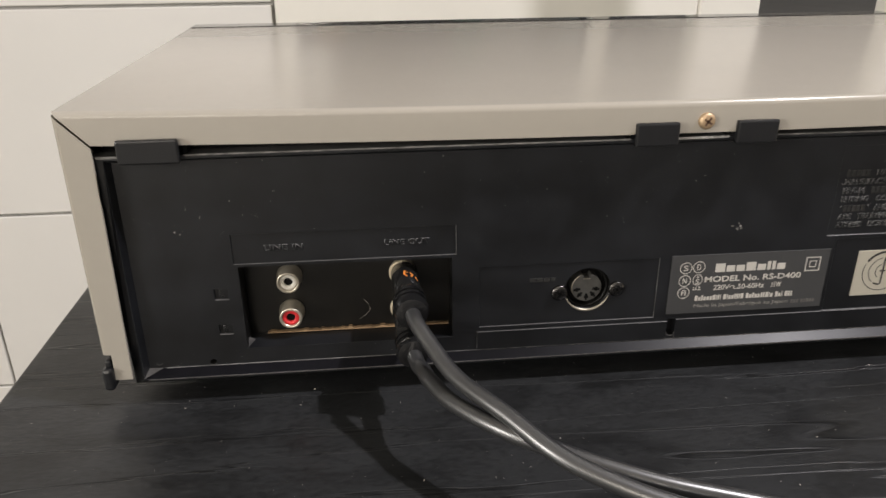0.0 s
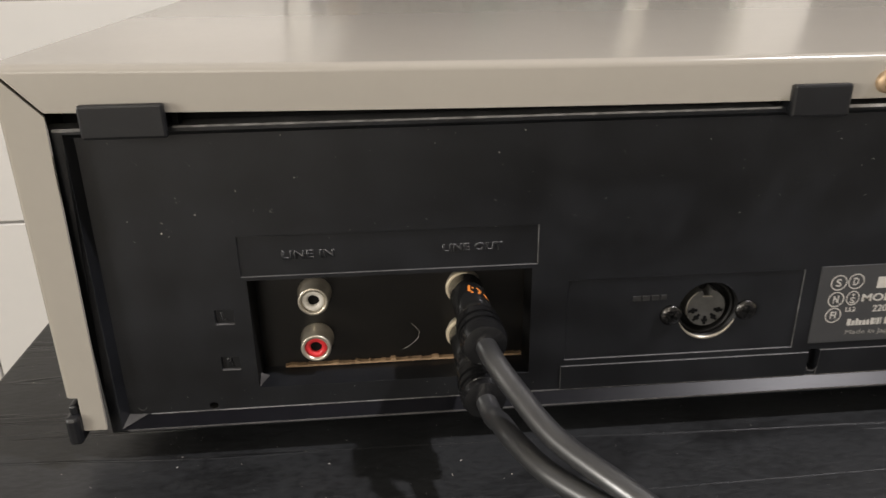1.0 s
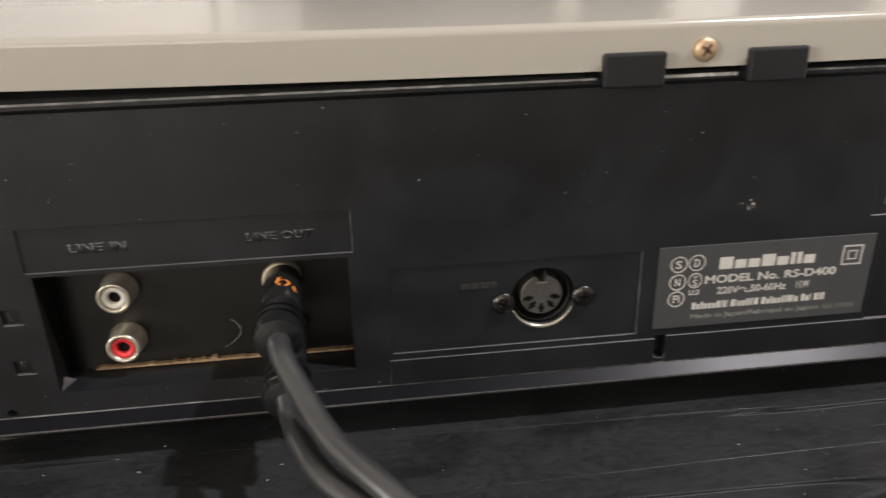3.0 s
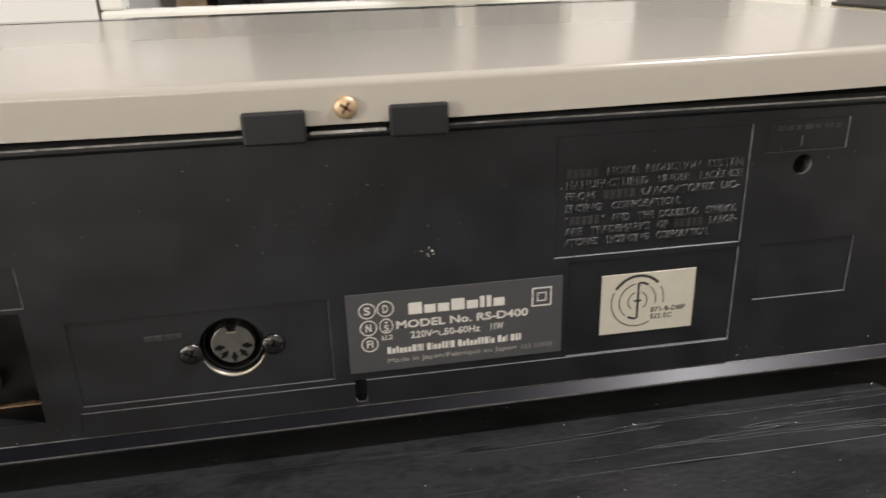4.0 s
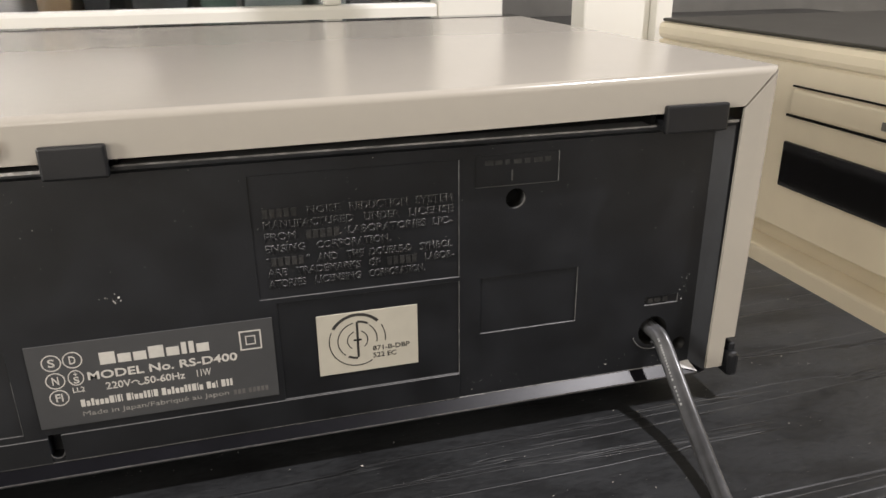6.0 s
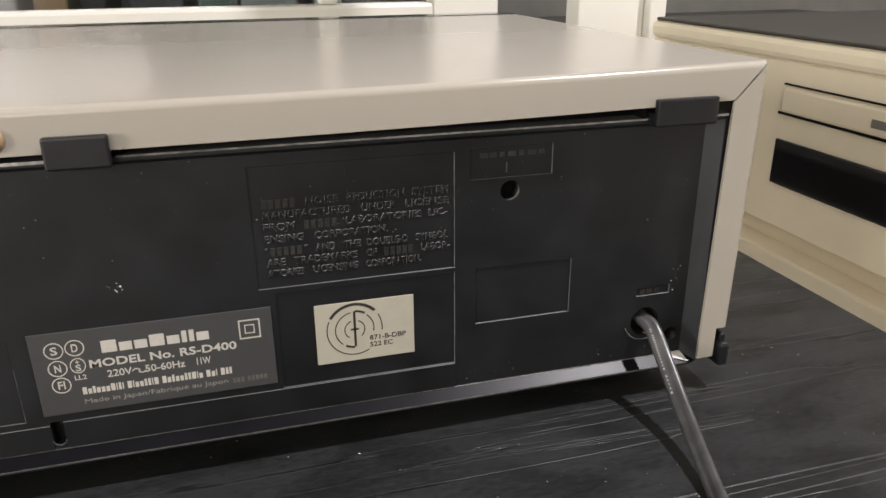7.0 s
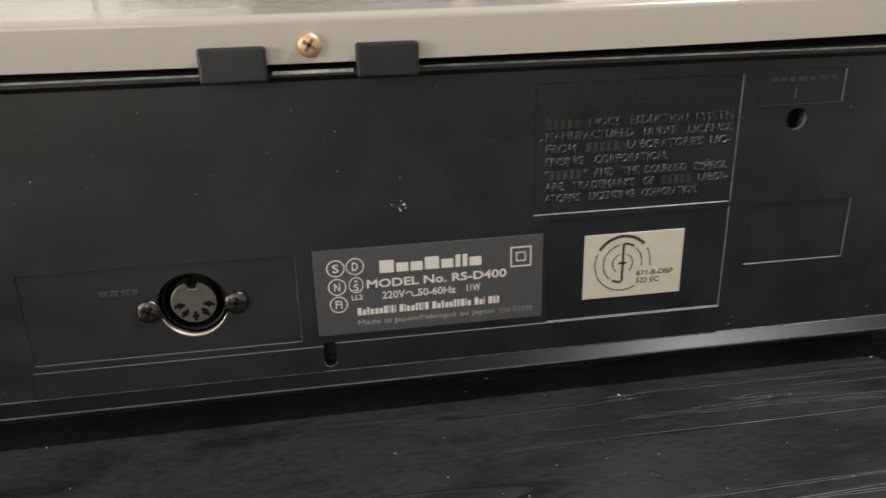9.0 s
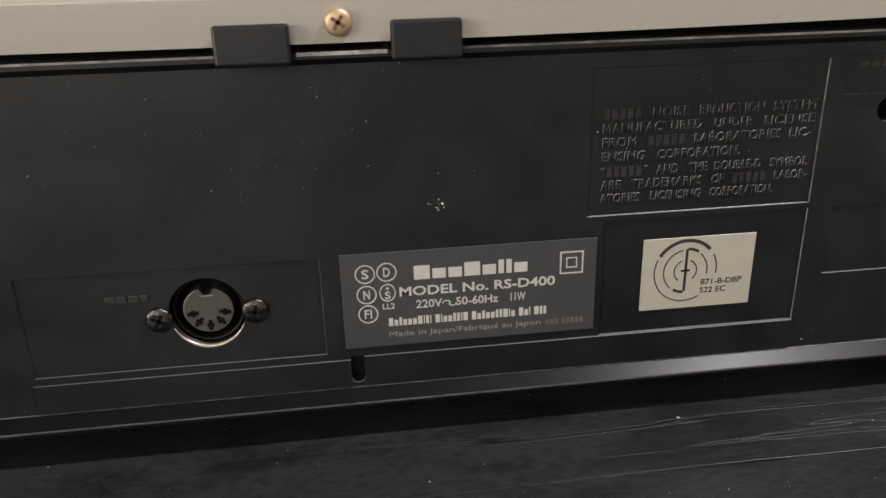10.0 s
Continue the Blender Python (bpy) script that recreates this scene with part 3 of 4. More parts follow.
def rca_jack(x, z, mat, label):
    bm = bmesh.new()
    ax = (0, -1, 0)
    tube(bm, [((x, 0.0108, z), ax, 0.0049), ((x, 0.0098, z), ax, 0.0049), ((x, 0.0095, z), ax, 0.0043), ((x, 0.0044, z), ax, 0.0043), ((x, 0.0040, z), ax, 0.0040), ((x, 0.0041, z), ax, 0.0033), ((x, 0.0060, z), ax, 0.0032)], 40, cap=False)
    shell = part("line_jack", bm, NICKEL, deck, "nickel-plated phono socket")
    bm = bmesh.new()
    tube(bm, [((x, 0.0058, z), ax, 0.0033), ((x, 0.0048, z), ax, 0.0031), ((x, 0.0046, z), ax, 0.0029), ((x, 0.0048, z), ax, 0.0018), ((x, 0.0054, z), ax, 0.0016), ((x, 0.0060, z), ax, 0.0016)], 36, cap=False)
    part("insulator", bm, mat, shell, label)
    # black disc paints the dark hole in the insulator
    bm = bmesh.new()
    tube(bm, [((x, 0.0062, z), ax, 0.0020), ((x, 0.0058, z), ax, 0.00195)], 20)
    part("jack_hole_shade", bm, DARK, shell)


rca_jack(0.0680, 0.0443, WHITE_PLASTIC, "white insulator ring")
rca_jack(0.0677, 0.0294, RED_PLASTIC, "red insulator ring")
rca_jack(0.1110, 0.0445, WHITE_PLASTIC, "white insulator ring")
rca_jack(0.1110, 0.0294, RED_PLASTIC, "red insulator ring")
bm = bmesh.new()
tube(bm, [((0.1105, 0.0106, 0.0226), (0, -1, 0), 0.0020), ((0.1105, 0.0085, 0.0226), (0, -1, 0), 0.0020), ((0.1105, 0.0078, 0.0226), (0, -1, 0), 0.0014)], 20)
part("rivet", bm, NICKEL, deck)


for wz in (0.0445, 0.0294):
    bm = bmesh.new()
    tube(bm, [((0.1106, 0.0092, wz), (0, -1, 0), 0.0050), ((0.1106, 0.0080, wz), (0, -1, 0), 0.0050), ((0.1106, 0.0077, wz), (0, -1, 0), 0.0047)], 32)
    part("jack_washer", bm, WASHER, deck, "cream insulating washer")


def phillips(cx, y, cz, r, h, mat, name, parent, turn=0.0, label="", slot=None):
    """A pan-head screw that faces the rear, its cross recess drawn with darker bars."""
    bm = bmesh.new()
    ax = (0, -1, 0)
    tube(bm, [((cx, y, cz), ax, r), ((cx, y - h * 0.45, cz), ax, r), ((cx, y - h * 0.8, cz), ax, r * 0.88), ((cx, y - h, cz), ax, r * 0.62), ((cx, y - h * 1.04, cz), ax, r * 0.1)], 36)
    head = part(name, bm, mat, parent, label)
    smooth_bends(head, 50)
    # nothing is cut: the bars' dark colour is the shade of the cross
    bm = bmesh.new()
    for k in (0, 1):
        m = Matrix.Translation((cx, y - h * 1.02, cz)) @ Matrix.Rotation(turn + k * math.pi / 2, 4, "Y") @ Matrix.Diagonal((r * 1.12, h * 0.10, r * 0.26, 1))
        bmesh.ops.create_cube(bm, size=1.0, matrix=m)
    part("recess", bm, slot or RECESS, head)


# hooks along the cover and the brass-coloured screw
for hx0, hx1 in ((0.0190, 0.0388), (0.1918, 0.2072), (0.2278, 0.2428), (0.3912, 0.4118)):
    bm = bmesh.new()
    box(bm, hx0, hx1, -0.0078, -0.0055, 0.0950, 0.1032, r=0.0007)
    box(bm, hx0 + 0.001, hx1 - 0.001, -0.0057, 0.0030, 0.0952, 0.0985, r=0.0004)
    part("hook", bm, CLIP, deck, "grey-black plastic hook over the cover lip")
    # openings beside the hook: black slabs in place of shade
    for ex in (hx0 - 0.0015, hx1 + 0.0001):
        slab("slit", DARK, ex, ex + 0.0014, -0.0020, 0.0060, 0.0969, 0.1008, parent=deck)
phillips(0.2172, FL, 0.1030, 0.0029, 0.0017, BRASS, "cover_screw", deck, 0.6, "yellow-passivated cross-head screw")

# lower clips in the notches of the sides
for cx in (-0.0006, W - 0.0050):
    bm = bmesh.new()
    box(bm, cx, cx + 0.0038, -0.0074, 0.0120, 0.0092, 0.0182, r=0.0012)
    box(bm, cx + 0.0010, cx + 0.0032, -0.0052, 0.0110, 0.0180, 0.0208, r=0.0006)
    part("corner_clip", bm, CLIP, deck, "black plastic corner clip")
for fx, fy in ((0.035, 0.030), (W - 0.035, 0.030), (0.035, 0.180), (W - 0.035, 0.180)):
    bm = bmesh.new()
    tube(bm, [((fx, fy, 0.0), (0, 0, 1), 0.0105), ((fx, fy, 0.0012), (0, 0, 1), 0.0115), ((fx, fy, 0.0071), (0, 0, 1), 0.0120)], 28)
    part("foot", bm, BLACK, deck)

# DIN socket
DX, DZ = 0.1813, 0.0371
bm = bmesh.new()
ax = (0, -1, 0)
tube(bm, [((DX, 0.0066, DZ), ax, 0.0086), ((DX, 0.0030, DZ), ax, 0.0086), ((DX, 0.0026, DZ), ax, 0.0083), ((DX, 0.0028, DZ), ax, 0.0078), ((DX, 0.0064, DZ), ax, 0.0077)], 48, cap=False)
# the ring takes the same recess shade colour
din = part("din_socket", bm, RECESS_SHADE, deck, "five-pin DIN socket with metal shell")
bm = bmesh.new()
n = 64
front, back = [], []
for k in range(n):
    a = math.tau * k / n + math.pi / 2
    r = 0.0058
    off = (k if k < n / 2 else n - k)
    if off <= 2:
        r = 0.0040
    front.append(bm.verts.new((DX + r * math.cos(a), 0.0022, DZ + r * math.sin(a))))
    back.append(bm.verts.new((DX + r * math.cos(a), 0.0066, DZ + r * math.sin(a))))
bm.faces.new(front)
for k in range(n):
    bm.faces.new((front[k], front[(k + 1) % n], back[(k + 1) % n], back[k]))
part("insert", bm, INSERT, din, "grey-black pin insert")
# Black disc for the shade at the bottom of the socket.
bm = bmesh.new()
tube(bm, [((DX, 0.0067, DZ), ax, 0.0088), ((DX, 0.0066, DZ), ax, 0.0088)], 32)
part("socket_shade", bm, DARK, din)
# Tapered bright arc models the light on the socket's lower bevel.
bm = bmesh.new()
arc = [radians(a) for a in range(203, 340, 5)]
tube(bm, [((DX + 0.0089 * math.cos(a), 0.0006, DZ + 0.0089 * math.sin(a)), (-math.sin(a), 0, math.cos(a)), 0.00012 + 0.00042 * math.sin((a - arc[0]) / (arc[-1] - arc[0]) * math.pi)) for a in arc], 10)
part("socket_glint", bm, NICKEL, din, "bright arc drawn for light on the socket's lower edge")
# A thinner arc does the same for the insert's lit left edge.
bm = bmesh.new()
arc = [radians(a) for a in range(110, 215, 5)]
tube(bm, [((DX + 0.0058 * math.cos(a), 0.0022, DZ + 0.0058 * math.sin(a)), (-math.sin(a), 0, math.cos(a)), 0.00003 + 0.00016 * math.sin((a - arc[0]) / (arc[-1] - arc[0]) * math.pi)) for a in arc], 8)
part("insert_glint", bm, NICKEL, din)
slab("key_lip", NICKEL, DX - 0.0013, DX + 0.0013, 0.0019, 0.0024, DZ + 0.0037, DZ + 0.00395, parent=din)
# Pin holes are black bars on the insert, their shade painted.
for a in (-180 + 8, -135 + 2, -90, -45 - 2, -8):
    bm = bmesh.new()
    ca, sa = math.cos(radians(a)), math.sin(radians(a))
    cx, cz = DX + 0.0038 * ca, DZ - 0.0002 + 0.0038 * sa
    m = Matrix.Translation((cx, 0.0021, cz)) @ Matrix.Rotation(-radians(a), 4, "Y")
    bmesh.ops.create_cube(bm, size=1.0, matrix=m @ Matrix.Diagonal((0.0027, 0.0004, 0.0008, 1)))
    bmesh.ops.create_cube(bm, size=1.0, matrix=m @ Matrix.Diagonal((0.0009, 0.00042, 0.0016, 1)))
    part("pin_hole", bm, DARK, din)
phillips(DX - 0.0112, 0.0004, DZ - 0.0007, 0.0032, 0.0013, CHROME, "socket_screw", deck, 0.5, "chrome cross-head screw", DARK)
phillips(DX + 0.0112, 0.0004, DZ - 0.0002, 0.0032, 0.0013, CHROME, "socket_screw", deck, 0.2, "chrome cross-head screw", DARK)
# Black discs give the holes their dark inside.
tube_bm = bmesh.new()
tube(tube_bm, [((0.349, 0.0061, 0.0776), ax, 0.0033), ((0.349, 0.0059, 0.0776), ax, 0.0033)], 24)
part("hole_shade", tube_bm, DARK, deck)
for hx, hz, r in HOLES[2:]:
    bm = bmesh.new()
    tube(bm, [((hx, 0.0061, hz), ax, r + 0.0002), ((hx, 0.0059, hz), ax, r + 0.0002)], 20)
    part("hole_shade", bm, DARK, deck)
bm = bmesh.new()
tube(bm, [((0.3985 + 0.0072 * math.cos(radians(a)), -0.0001, 0.0272 + 0.0066 * math.sin(radians(a))), (-math.sin(radians(a)), 0, math.cos(radians(a))), 0.00022) for a in range(195, 300, 6)], 8)
part("cord_hole_edge", bm, LIT_EDGE, deck)
# Pale crescent drawn where the hole's bore would be lit.
bm = bmesh.new()
arc = [radians(a) for a in range(255, 395, 6)]
tube(bm, [((0.349 + 0.0029 * math.cos(a), 0.0005, 0.0776 + 0.0029 * math.sin(a)), (-math.sin(a), 0, math.cos(a)), 0.00006 + 0.00026 * math.sin((a - arc[0]) / (arc[-1] - arc[0]) * math.pi)) for a in arc], 8)
part("hole_glint", bm, LIT_EDGE, deck)


# ---------------------------------------------------------------- lettering
def lettering(body, x, z, width, height, y, mat, parent, name="lettering", depth=0.00006, align=0.0, bold=0.012, edge=None):
    """Flat or raised words on the rear panel; x, z is the lower left corner."""
    cu = bpy.data.curves.new(name, "FONT")
    cu.body, cu.size, cu.extrude, cu.resolution_u, cu.offset = body, 1.0, 0.5, 3, bold
    if edge:
        cu.offset, cu.bevel_depth, cu.bevel_resolution, cu.extrude = -0.03, 0.07, 0, 0.1
        cu.space_character = 1.08
    tmp = bpy.data.objects.new(name, cu)
    scene.collection.objects.link(tmp)
    me = bpy.data.meshes.new_from_object(tmp.evaluated_get(bpy.context.evaluated_depsgraph_get()))
    bpy.data.objects.remove(tmp)
    co = np.zeros(len(me.vertices) * 3)
    me.vertices.foreach_get("co", co)
    co = co.reshape(-1, 3)
    lo, hi = co.min(0), co.max(0)
    u = (co - lo) / (hi - lo)
    out = np.stack([x + u[:, 0] * width + align * u[:, 1] * height, y - u[:, 2] * depth, z + u[:, 1] * height], 1)
    me.vertices.foreach_set("co", out.ravel())
    me.materials.clear()
    me.materials.append(mat)
    me.update()
    # bevel faces get the pale colour, so letter edges look lit
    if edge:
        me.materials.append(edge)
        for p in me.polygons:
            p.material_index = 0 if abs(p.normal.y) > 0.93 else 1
    ob = new(name, me)
    ob.parent = parent
    ob.matrix_parent_inverse = parent.matrix_basis.inverted()
    return ob


def bars(spans, z, height, y, mat, parent, name="print_bar", depth=0.00006, r=0.0):
    for x0, x1 in spans:
        slab(name, mat, x0, x1, y - depth, y, z, z + height, r=r, parent=parent)


def outline(cx, cz, rad, width, y, mat, parent, a0=0.0, a1=360.0, name="print_ring", squash=1.0):
    bm = bmesh.new()
    n = max(8, int(abs(a1 - a0) / 7))
    loops = []
    for k in range(n + 1):
        a = radians(a0 + (a1 - a0) * k / n)
        loops.append([bm.verts.new((cx + (rad + o) * math.cos(a) * squash, y - dy, cz + (rad + o) * math.sin(a))) for o, dy in ((-width / 2, 0.0), (width / 2, 0.0), (width / 2, 0.00006), (-width / 2, 0.00006))])
    for p, q in zip(loops, loops[1:]):
        for k in range(4):
            bm.faces.new((p[k], p[(k + 1) % 4], q[(k + 1) % 4], q[k]))
    return part(name, bm, mat, parent)


# rating label
LX0, LX1, LZ0, LZ1 = 0.2133, 0.2768, 0.0246, 0.0496
rating = slab("rating_label", PLATE, LX0, LX1, -0.0003, 0.0001, LZ0, LZ1, r=0.0001, parent=deck, label="charcoal rating label with pale print")
LY = -0.0003
def letter_bars(x0, x1, z, tall, low, shape, y, mat, parent, name="print_bar", depth=0.00006, gap=0.22):
    """A run of plain blocks, one a letter: shape gives T for a tall one, l for a low one, i for a thin one, a blank for a space."""
    wide = {"T": 1.15, "l": 1.0, "i": 0.5, " ": 0.6, "t": 0.8}
    unit = (x1 - x0) / sum(wide[c] for c in shape)
    x = x0
    for c in shape:
        if c != " ":
            bars(((x, x + unit * (wide[c] - gap)),), z, low if c == "l" else tall, y, mat, parent, name, depth)
        x += unit * wide[c]


letter_bars(0.2310, 0.2598, 0.0420, 0.0036, 0.0026, "TllTliil", LY, INK, rating, "brand_bar", gap=0.16)
lettering("MODEL No. RS-D400", 0.2273, 0.0378, 0.0390, 0.0025, LY, INK, rating, bold=0.02)
lettering("220V", 0.2313, 0.0343, 0.0064, 0.0022, LY, INK, rating)
lettering("50-60Hz", 0.2412, 0.0343, 0.0106, 0.0022, LY, INK, rating)
lettering("11W", 0.2550, 0.0343, 0.0038, 0.0022, LY, INK, rating)
outline(0.2388, 0.0350, 0.0008, 0.0003, LY, INK, rating, 10, 170, "print_wave", 1.2)
outline(0.2404, 0.0352, 0.0008, 0.0003, LY, INK, rating, 190, 350, "print_wave", 1.2)
letter_bars(0.2243, 0.2645, 0.0300, 0.0022, 0.0016, "TltlllTiti TillttiT TltllttTil Tli Ttt", LY, INK, rating, "name_bar", gap=0.26)
lettering("Made in Japan/Fabriqué au Japon", 0.2243, 0.0266, 0.0385, 0.0019, LY, FADED, rating, bold=0.0)
letter_bars(0.2642, 0.2742, 0.0268, 0.0015, 0.0012, "TTT TTTTT", LY, GHOST, rating, gap=0.35)
for cx, cz, word, w in ((0.2192, 0.0443, "S", 0.0017), (0.2244, 0.0445, "D", 0.0016), (0.2193, 0.0389, "N", 0.0016), (0.2194, 0.0337, "FI", 0.0018)):
    outline(cx, cz, 0.0023, 0.0003, LY, INK, rating)
    lettering(word, cx - w / 2, cz - 0.0012, w, 0.0024, LY, INK, rating)
outline(0.2244, 0.0391, 0.0022, 0.0003, LY, INK, rating, squash=0.85)
lettering("+", 0.2239, 0.0397, 0.0010, 0.0010, LY, INK, rating)
lettering("S", 0.2237, 0.0374, 0.0014, 0.0020, LY, INK, rating)
lettering("LL2", 0.2230, 0.0347, 0.0030, 0.0015, LY, INK, rating)
for hw, th in ((0.0030, 0.0004), (0.0014, 0.0003)):
    cx, cz = 0.2704, 0.0435
    for a, b, c, d in ((-hw, hw, hw - th, hw), (-hw, hw, -hw, -hw + th), (-hw, -hw + th, -hw + th, hw - th), (hw - th, hw, -hw + th, hw - th)):
        slab("square_mark", INK, cx + a, cx + b, LY - 0.00006, LY, cz + c, cz + d, parent=rating)

outline(0.0182, 0.0160, 0.0011, 0.00035, -0.0001, SCUFF, deck, 190, 350, "moulded_ring")
outline(0.2160, 0.0168, 0.00172, 0.0003, -0.0004, LIT_EDGE, deck, 185, 355, "slot_edge")

# approval sticker
sticker = slab("approval_sticker", STICKER, 0.2890, 0.3188, 0.0001, 0.0004, 0.0282, 0.0478, r=0.0001, parent=deck, label="cream foil approval sticker with black rings")
SY = 0.0001
cx, cz = 0.3006, 0.0386
for rad, wid, a0, a1 in ((0.0083, 0.0009, 42, 148), (0.0083, 0.0003, 155, 300), (0.0083, 0.0003, -8, 30), (0.0058, 0.0003, 100, 230), (0.0058, 0.0003, -12, 50), (0.0030, 0.0003, 110, 235), (0.0030, 0.0003, -50, 68)):
    outline(cx, cz, rad, wid, SY, BLACK_INK, sticker, a0, a1)
slab("mark_stem", BLACK_INK, cx - 0.0003, cx + 0.0004, SY - 0.00007, SY, cz - 0.0056, cz + 0.0060, parent=sticker)
slab("mark_bar", BLACK_INK, cx - 0.0012, cx + 0.0012, SY - 0.00007, SY, cz - 0.0002, cz + 0.0004, parent=sticker)
outline(cx, cz, 0.0060, 0.0007, SY, BLACK_INK, sticker, 58, 88)
outline(cx, cz, 0.0058, 0.0007, SY, BLACK_INK, sticker, 240, 268)
lettering("871-B-DBP", 0.3050, 0.0344, 0.0112, 0.0016, SY, BLACK_INK, sticker)
lettering("522 EC", 0.3050, 0.0321, 0.0070, 0.0016, SY, BLACK_INK, sticker)

# raised words moulded into the panel
EY = 0.0004
H, G = 0.0024, 0.00325
rows = (
    (0.0786, (("#", 0.2770, 0.0096), ("NOISE", 0.2890, 0.0090), ("REDUCTION", 0.3005, 0.0165), ("SYSTEM", 0.3192, 0.0110))),
    (0.0752, (("MANUFACTURED", 0.2770, 0.0245), ("UNDER", 0.3045, 0.0100), ("LICENSE", 0.3172, 0.0130))),
    (0.0718, (("FROM", 0.2770, 0.0086), ("#", 0.2882, 0.0096), ("LABORATORIES", 0.2998, 0.0222), ("LIC-", 0.3240, 0.0058))),
    (0.0683, (("ENSING", 0.2770, 0.0108), ("CORPORATION.", 0.2908, 0.0210))),
    (0.0646, (('"', 0.2770, 0.0008), ("#", 0.2783, 0.0092), ('"', 0.2879, 0.0008), ("AND", 0.2908, 0.0056), ("THE", 0.2990, 0.0048), ("DOUBLE-D", 0.3055, 0.0122), ("SYMBOL", 0.3200, 0.0098))),
    (0.0613, (("ARE", 0.2770, 0.0052), ("TRADEMARKS", 0.2848, 0.0180), ("OF", 0.3052, 0.0032), ("#", 0.3105, 0.0090), ("LABOR-", 0.3215, 0.0088))),
    (0.0580, (("ATORIES", 0.2770, 0.0102), ("LICENSING", 0.2898, 0.0130), ("CORPORATION.", 0.3050, 0.0165))),
)
for z, words in rows:
    for word, x, w in words:
        if word == "#":
            letter_bars(x, x + w, z, H, H, "lllll", EY, RAISED_BAR, deck, "moulded_bar", 0.00028, 0.30)
        else:
            hh = H if word != '"' else 0.0008
            lettering(word, x, z + (H - hh), w, hh, EY, BLACK, deck, "moulded_word", 0.00028, edge=EMBOSS_LIT)
lettering("LINE IN", 0.0612, 0.0592, 0.0140, 0.0024, 0.0005, BLACK, deck, "moulded_word", 0.00028, edge=EMBOSS_LIT)
lettering("LINE OUT", 0.1042, 0.0592, 0.0166, 0.0024, 0.0005, BLACK, deck, "moulded_word", 0.00028, edge=EMBOSS_LIT)
lettering("L", 0.0432, 0.0416, 0.0018, 0.0026, 0.0010, BLACK, deck, "moulded_word", 0.0003, edge=EMBOSS_LIT)
lettering("R", 0.0432, 0.0272, 0.0020, 0.0026, 0.0010, BLACK, deck, "moulded_word", 0.0003, edge=EMBOSS_LIT)
bars(((0.1585, 0.1608), (0.1612, 0.1634), (0.1640, 0.1662), (0.1666, 0.1684)), 0.0414, 0.0016, 0.0004, RAISED_BAR, deck, "moulded_bar", 0.00025, 0.0001)
bars(((0.3395, 0.3420), (0.3426, 0.3446), (0.3456, 0.3470), (0.3482, 0.3506), (0.3516, 0.3532), (0.3544, 0.3570), (0.3578, 0.3596)), 0.0880, 0.0014, 0.0004, RAISED_BAR, deck, "moulded_bar", 0.00025, 0.0001)
bars(((0.3476, 0.3480),), 0.0832, 0.0030, 0.0004, LIT_EDGE, deck, "moulded_bar", 0.0002)
bars(((0.3960, 0.3978), (0.3984, 0.4004), (0.4014, 0.4032)), 0.0374, 0.0016, 0.0006, RAISED_BAR, deck, "moulded_bar", 0.00025, 0.0001)


# ---------------------------------------------------------------- audio lead
lead = thing("audio_cable", (0.16, -0.05, 0.0), "twin black audio cable with ribbed plugs in the deck", "cable")


def phono_plug(base, end, cable):
    b, e = Vector(base), Vector(end)
    ax = (e - b).normalized()
    long = (e - b).length
    rings = [(0.0, 0.0046), (0.0004, 0.0050), (0.0222, 0.0050), (0.0224, 0.0044)]
    bm = bmesh.new()
    tube(bm, [(b + ax * d, ax, r) for d, r in rings], 36)
    barrel = part("plug", bm, BARREL, lead, "glossy black plug barrel")
    prof = [(0.0212, 0.0046), (0.0213, 0.0055), (0.0217, 0.0058), (0.0224, 0.0059)]
    for k in range(2):
        q = 0.0250 + k * 0.0030
        prof += [(q, 0.0060), (q + 0.0001, 0.0046), (q + 0.0011, 0.0046), (q + 0.0012, 0.0060), (q + 0.0028, 0.0060)]
    prof += [(long - 0.0022, 0.0059), (long - 0.0004, 0.0054), (long, 0.0034)]
    bm = bmesh.new()
    tube(bm, [(b + ax * dd, ax, r) for dd, r in prof], 40)
    relief = part("strain_relief", bm, GRIP, lead, "ribbed black rubber strain relief")
    smooth_bends(relief, 35)
    bm = bmesh.new()
    hose(bm, [tuple(e - ax * 0.003), *cable], 0.0027, 20, 12)
    part("cord", bm, RUBBER, lead)
    return barrel


p1 = phono_plug((0.1112, 0.0075, 0.0445), (0.1124, -0.0262, 0.0447), [(0.1136, -0.0312, 0.0439), (0.1177, -0.0398, 0.0403), (0.1245, -0.0529, 0.0360), (0.1367, -0.0692, 0.0334), (0.1540, -0.0880, 0.0280), (0.1825, -0.1037, 0.0232), (0.2241, -0.1156, 0.0187), (0.275, -0.1400, 0.0110), (0.335, -0.1900, 0.0040), (0.385, -0.2800, 0.0027), (0.400, -0.4100, 0.0027)])
p2 = phono_plug((0.1112, 0.0075, 0.0294), (0.1126, -0.0255, 0.0282), [(0.1138, -0.0305, 0.0272), (0.1150, -0.0356, 0.0285), (0.1172, -0.0447, 0.0294), (0.1243, -0.0583, 0.0291), (0.1419, -0.0753, 0.0283), (0.1746, -0.0918, 0.0240), (0.2241, -0.1058, 0.0170), (0.275, -0.1315, 0.0090), (0.331, -0.1820, 0.0036), (0.3775, -0.2780, 0.0027), (0.3930, -0.4100, 0.0027)])
# orange trade mark on the upper barrel as plain strokes
bm = bmesh.new()


def on_barrel(along, ang, lift=0.00004):
    b = Vector((0.1112 + (0.0075 - along) * 0.036, along, 0.0445))
    return b + (0.0050 + lift) * Vector((math.sin(ang), 0, math.cos(ang)))


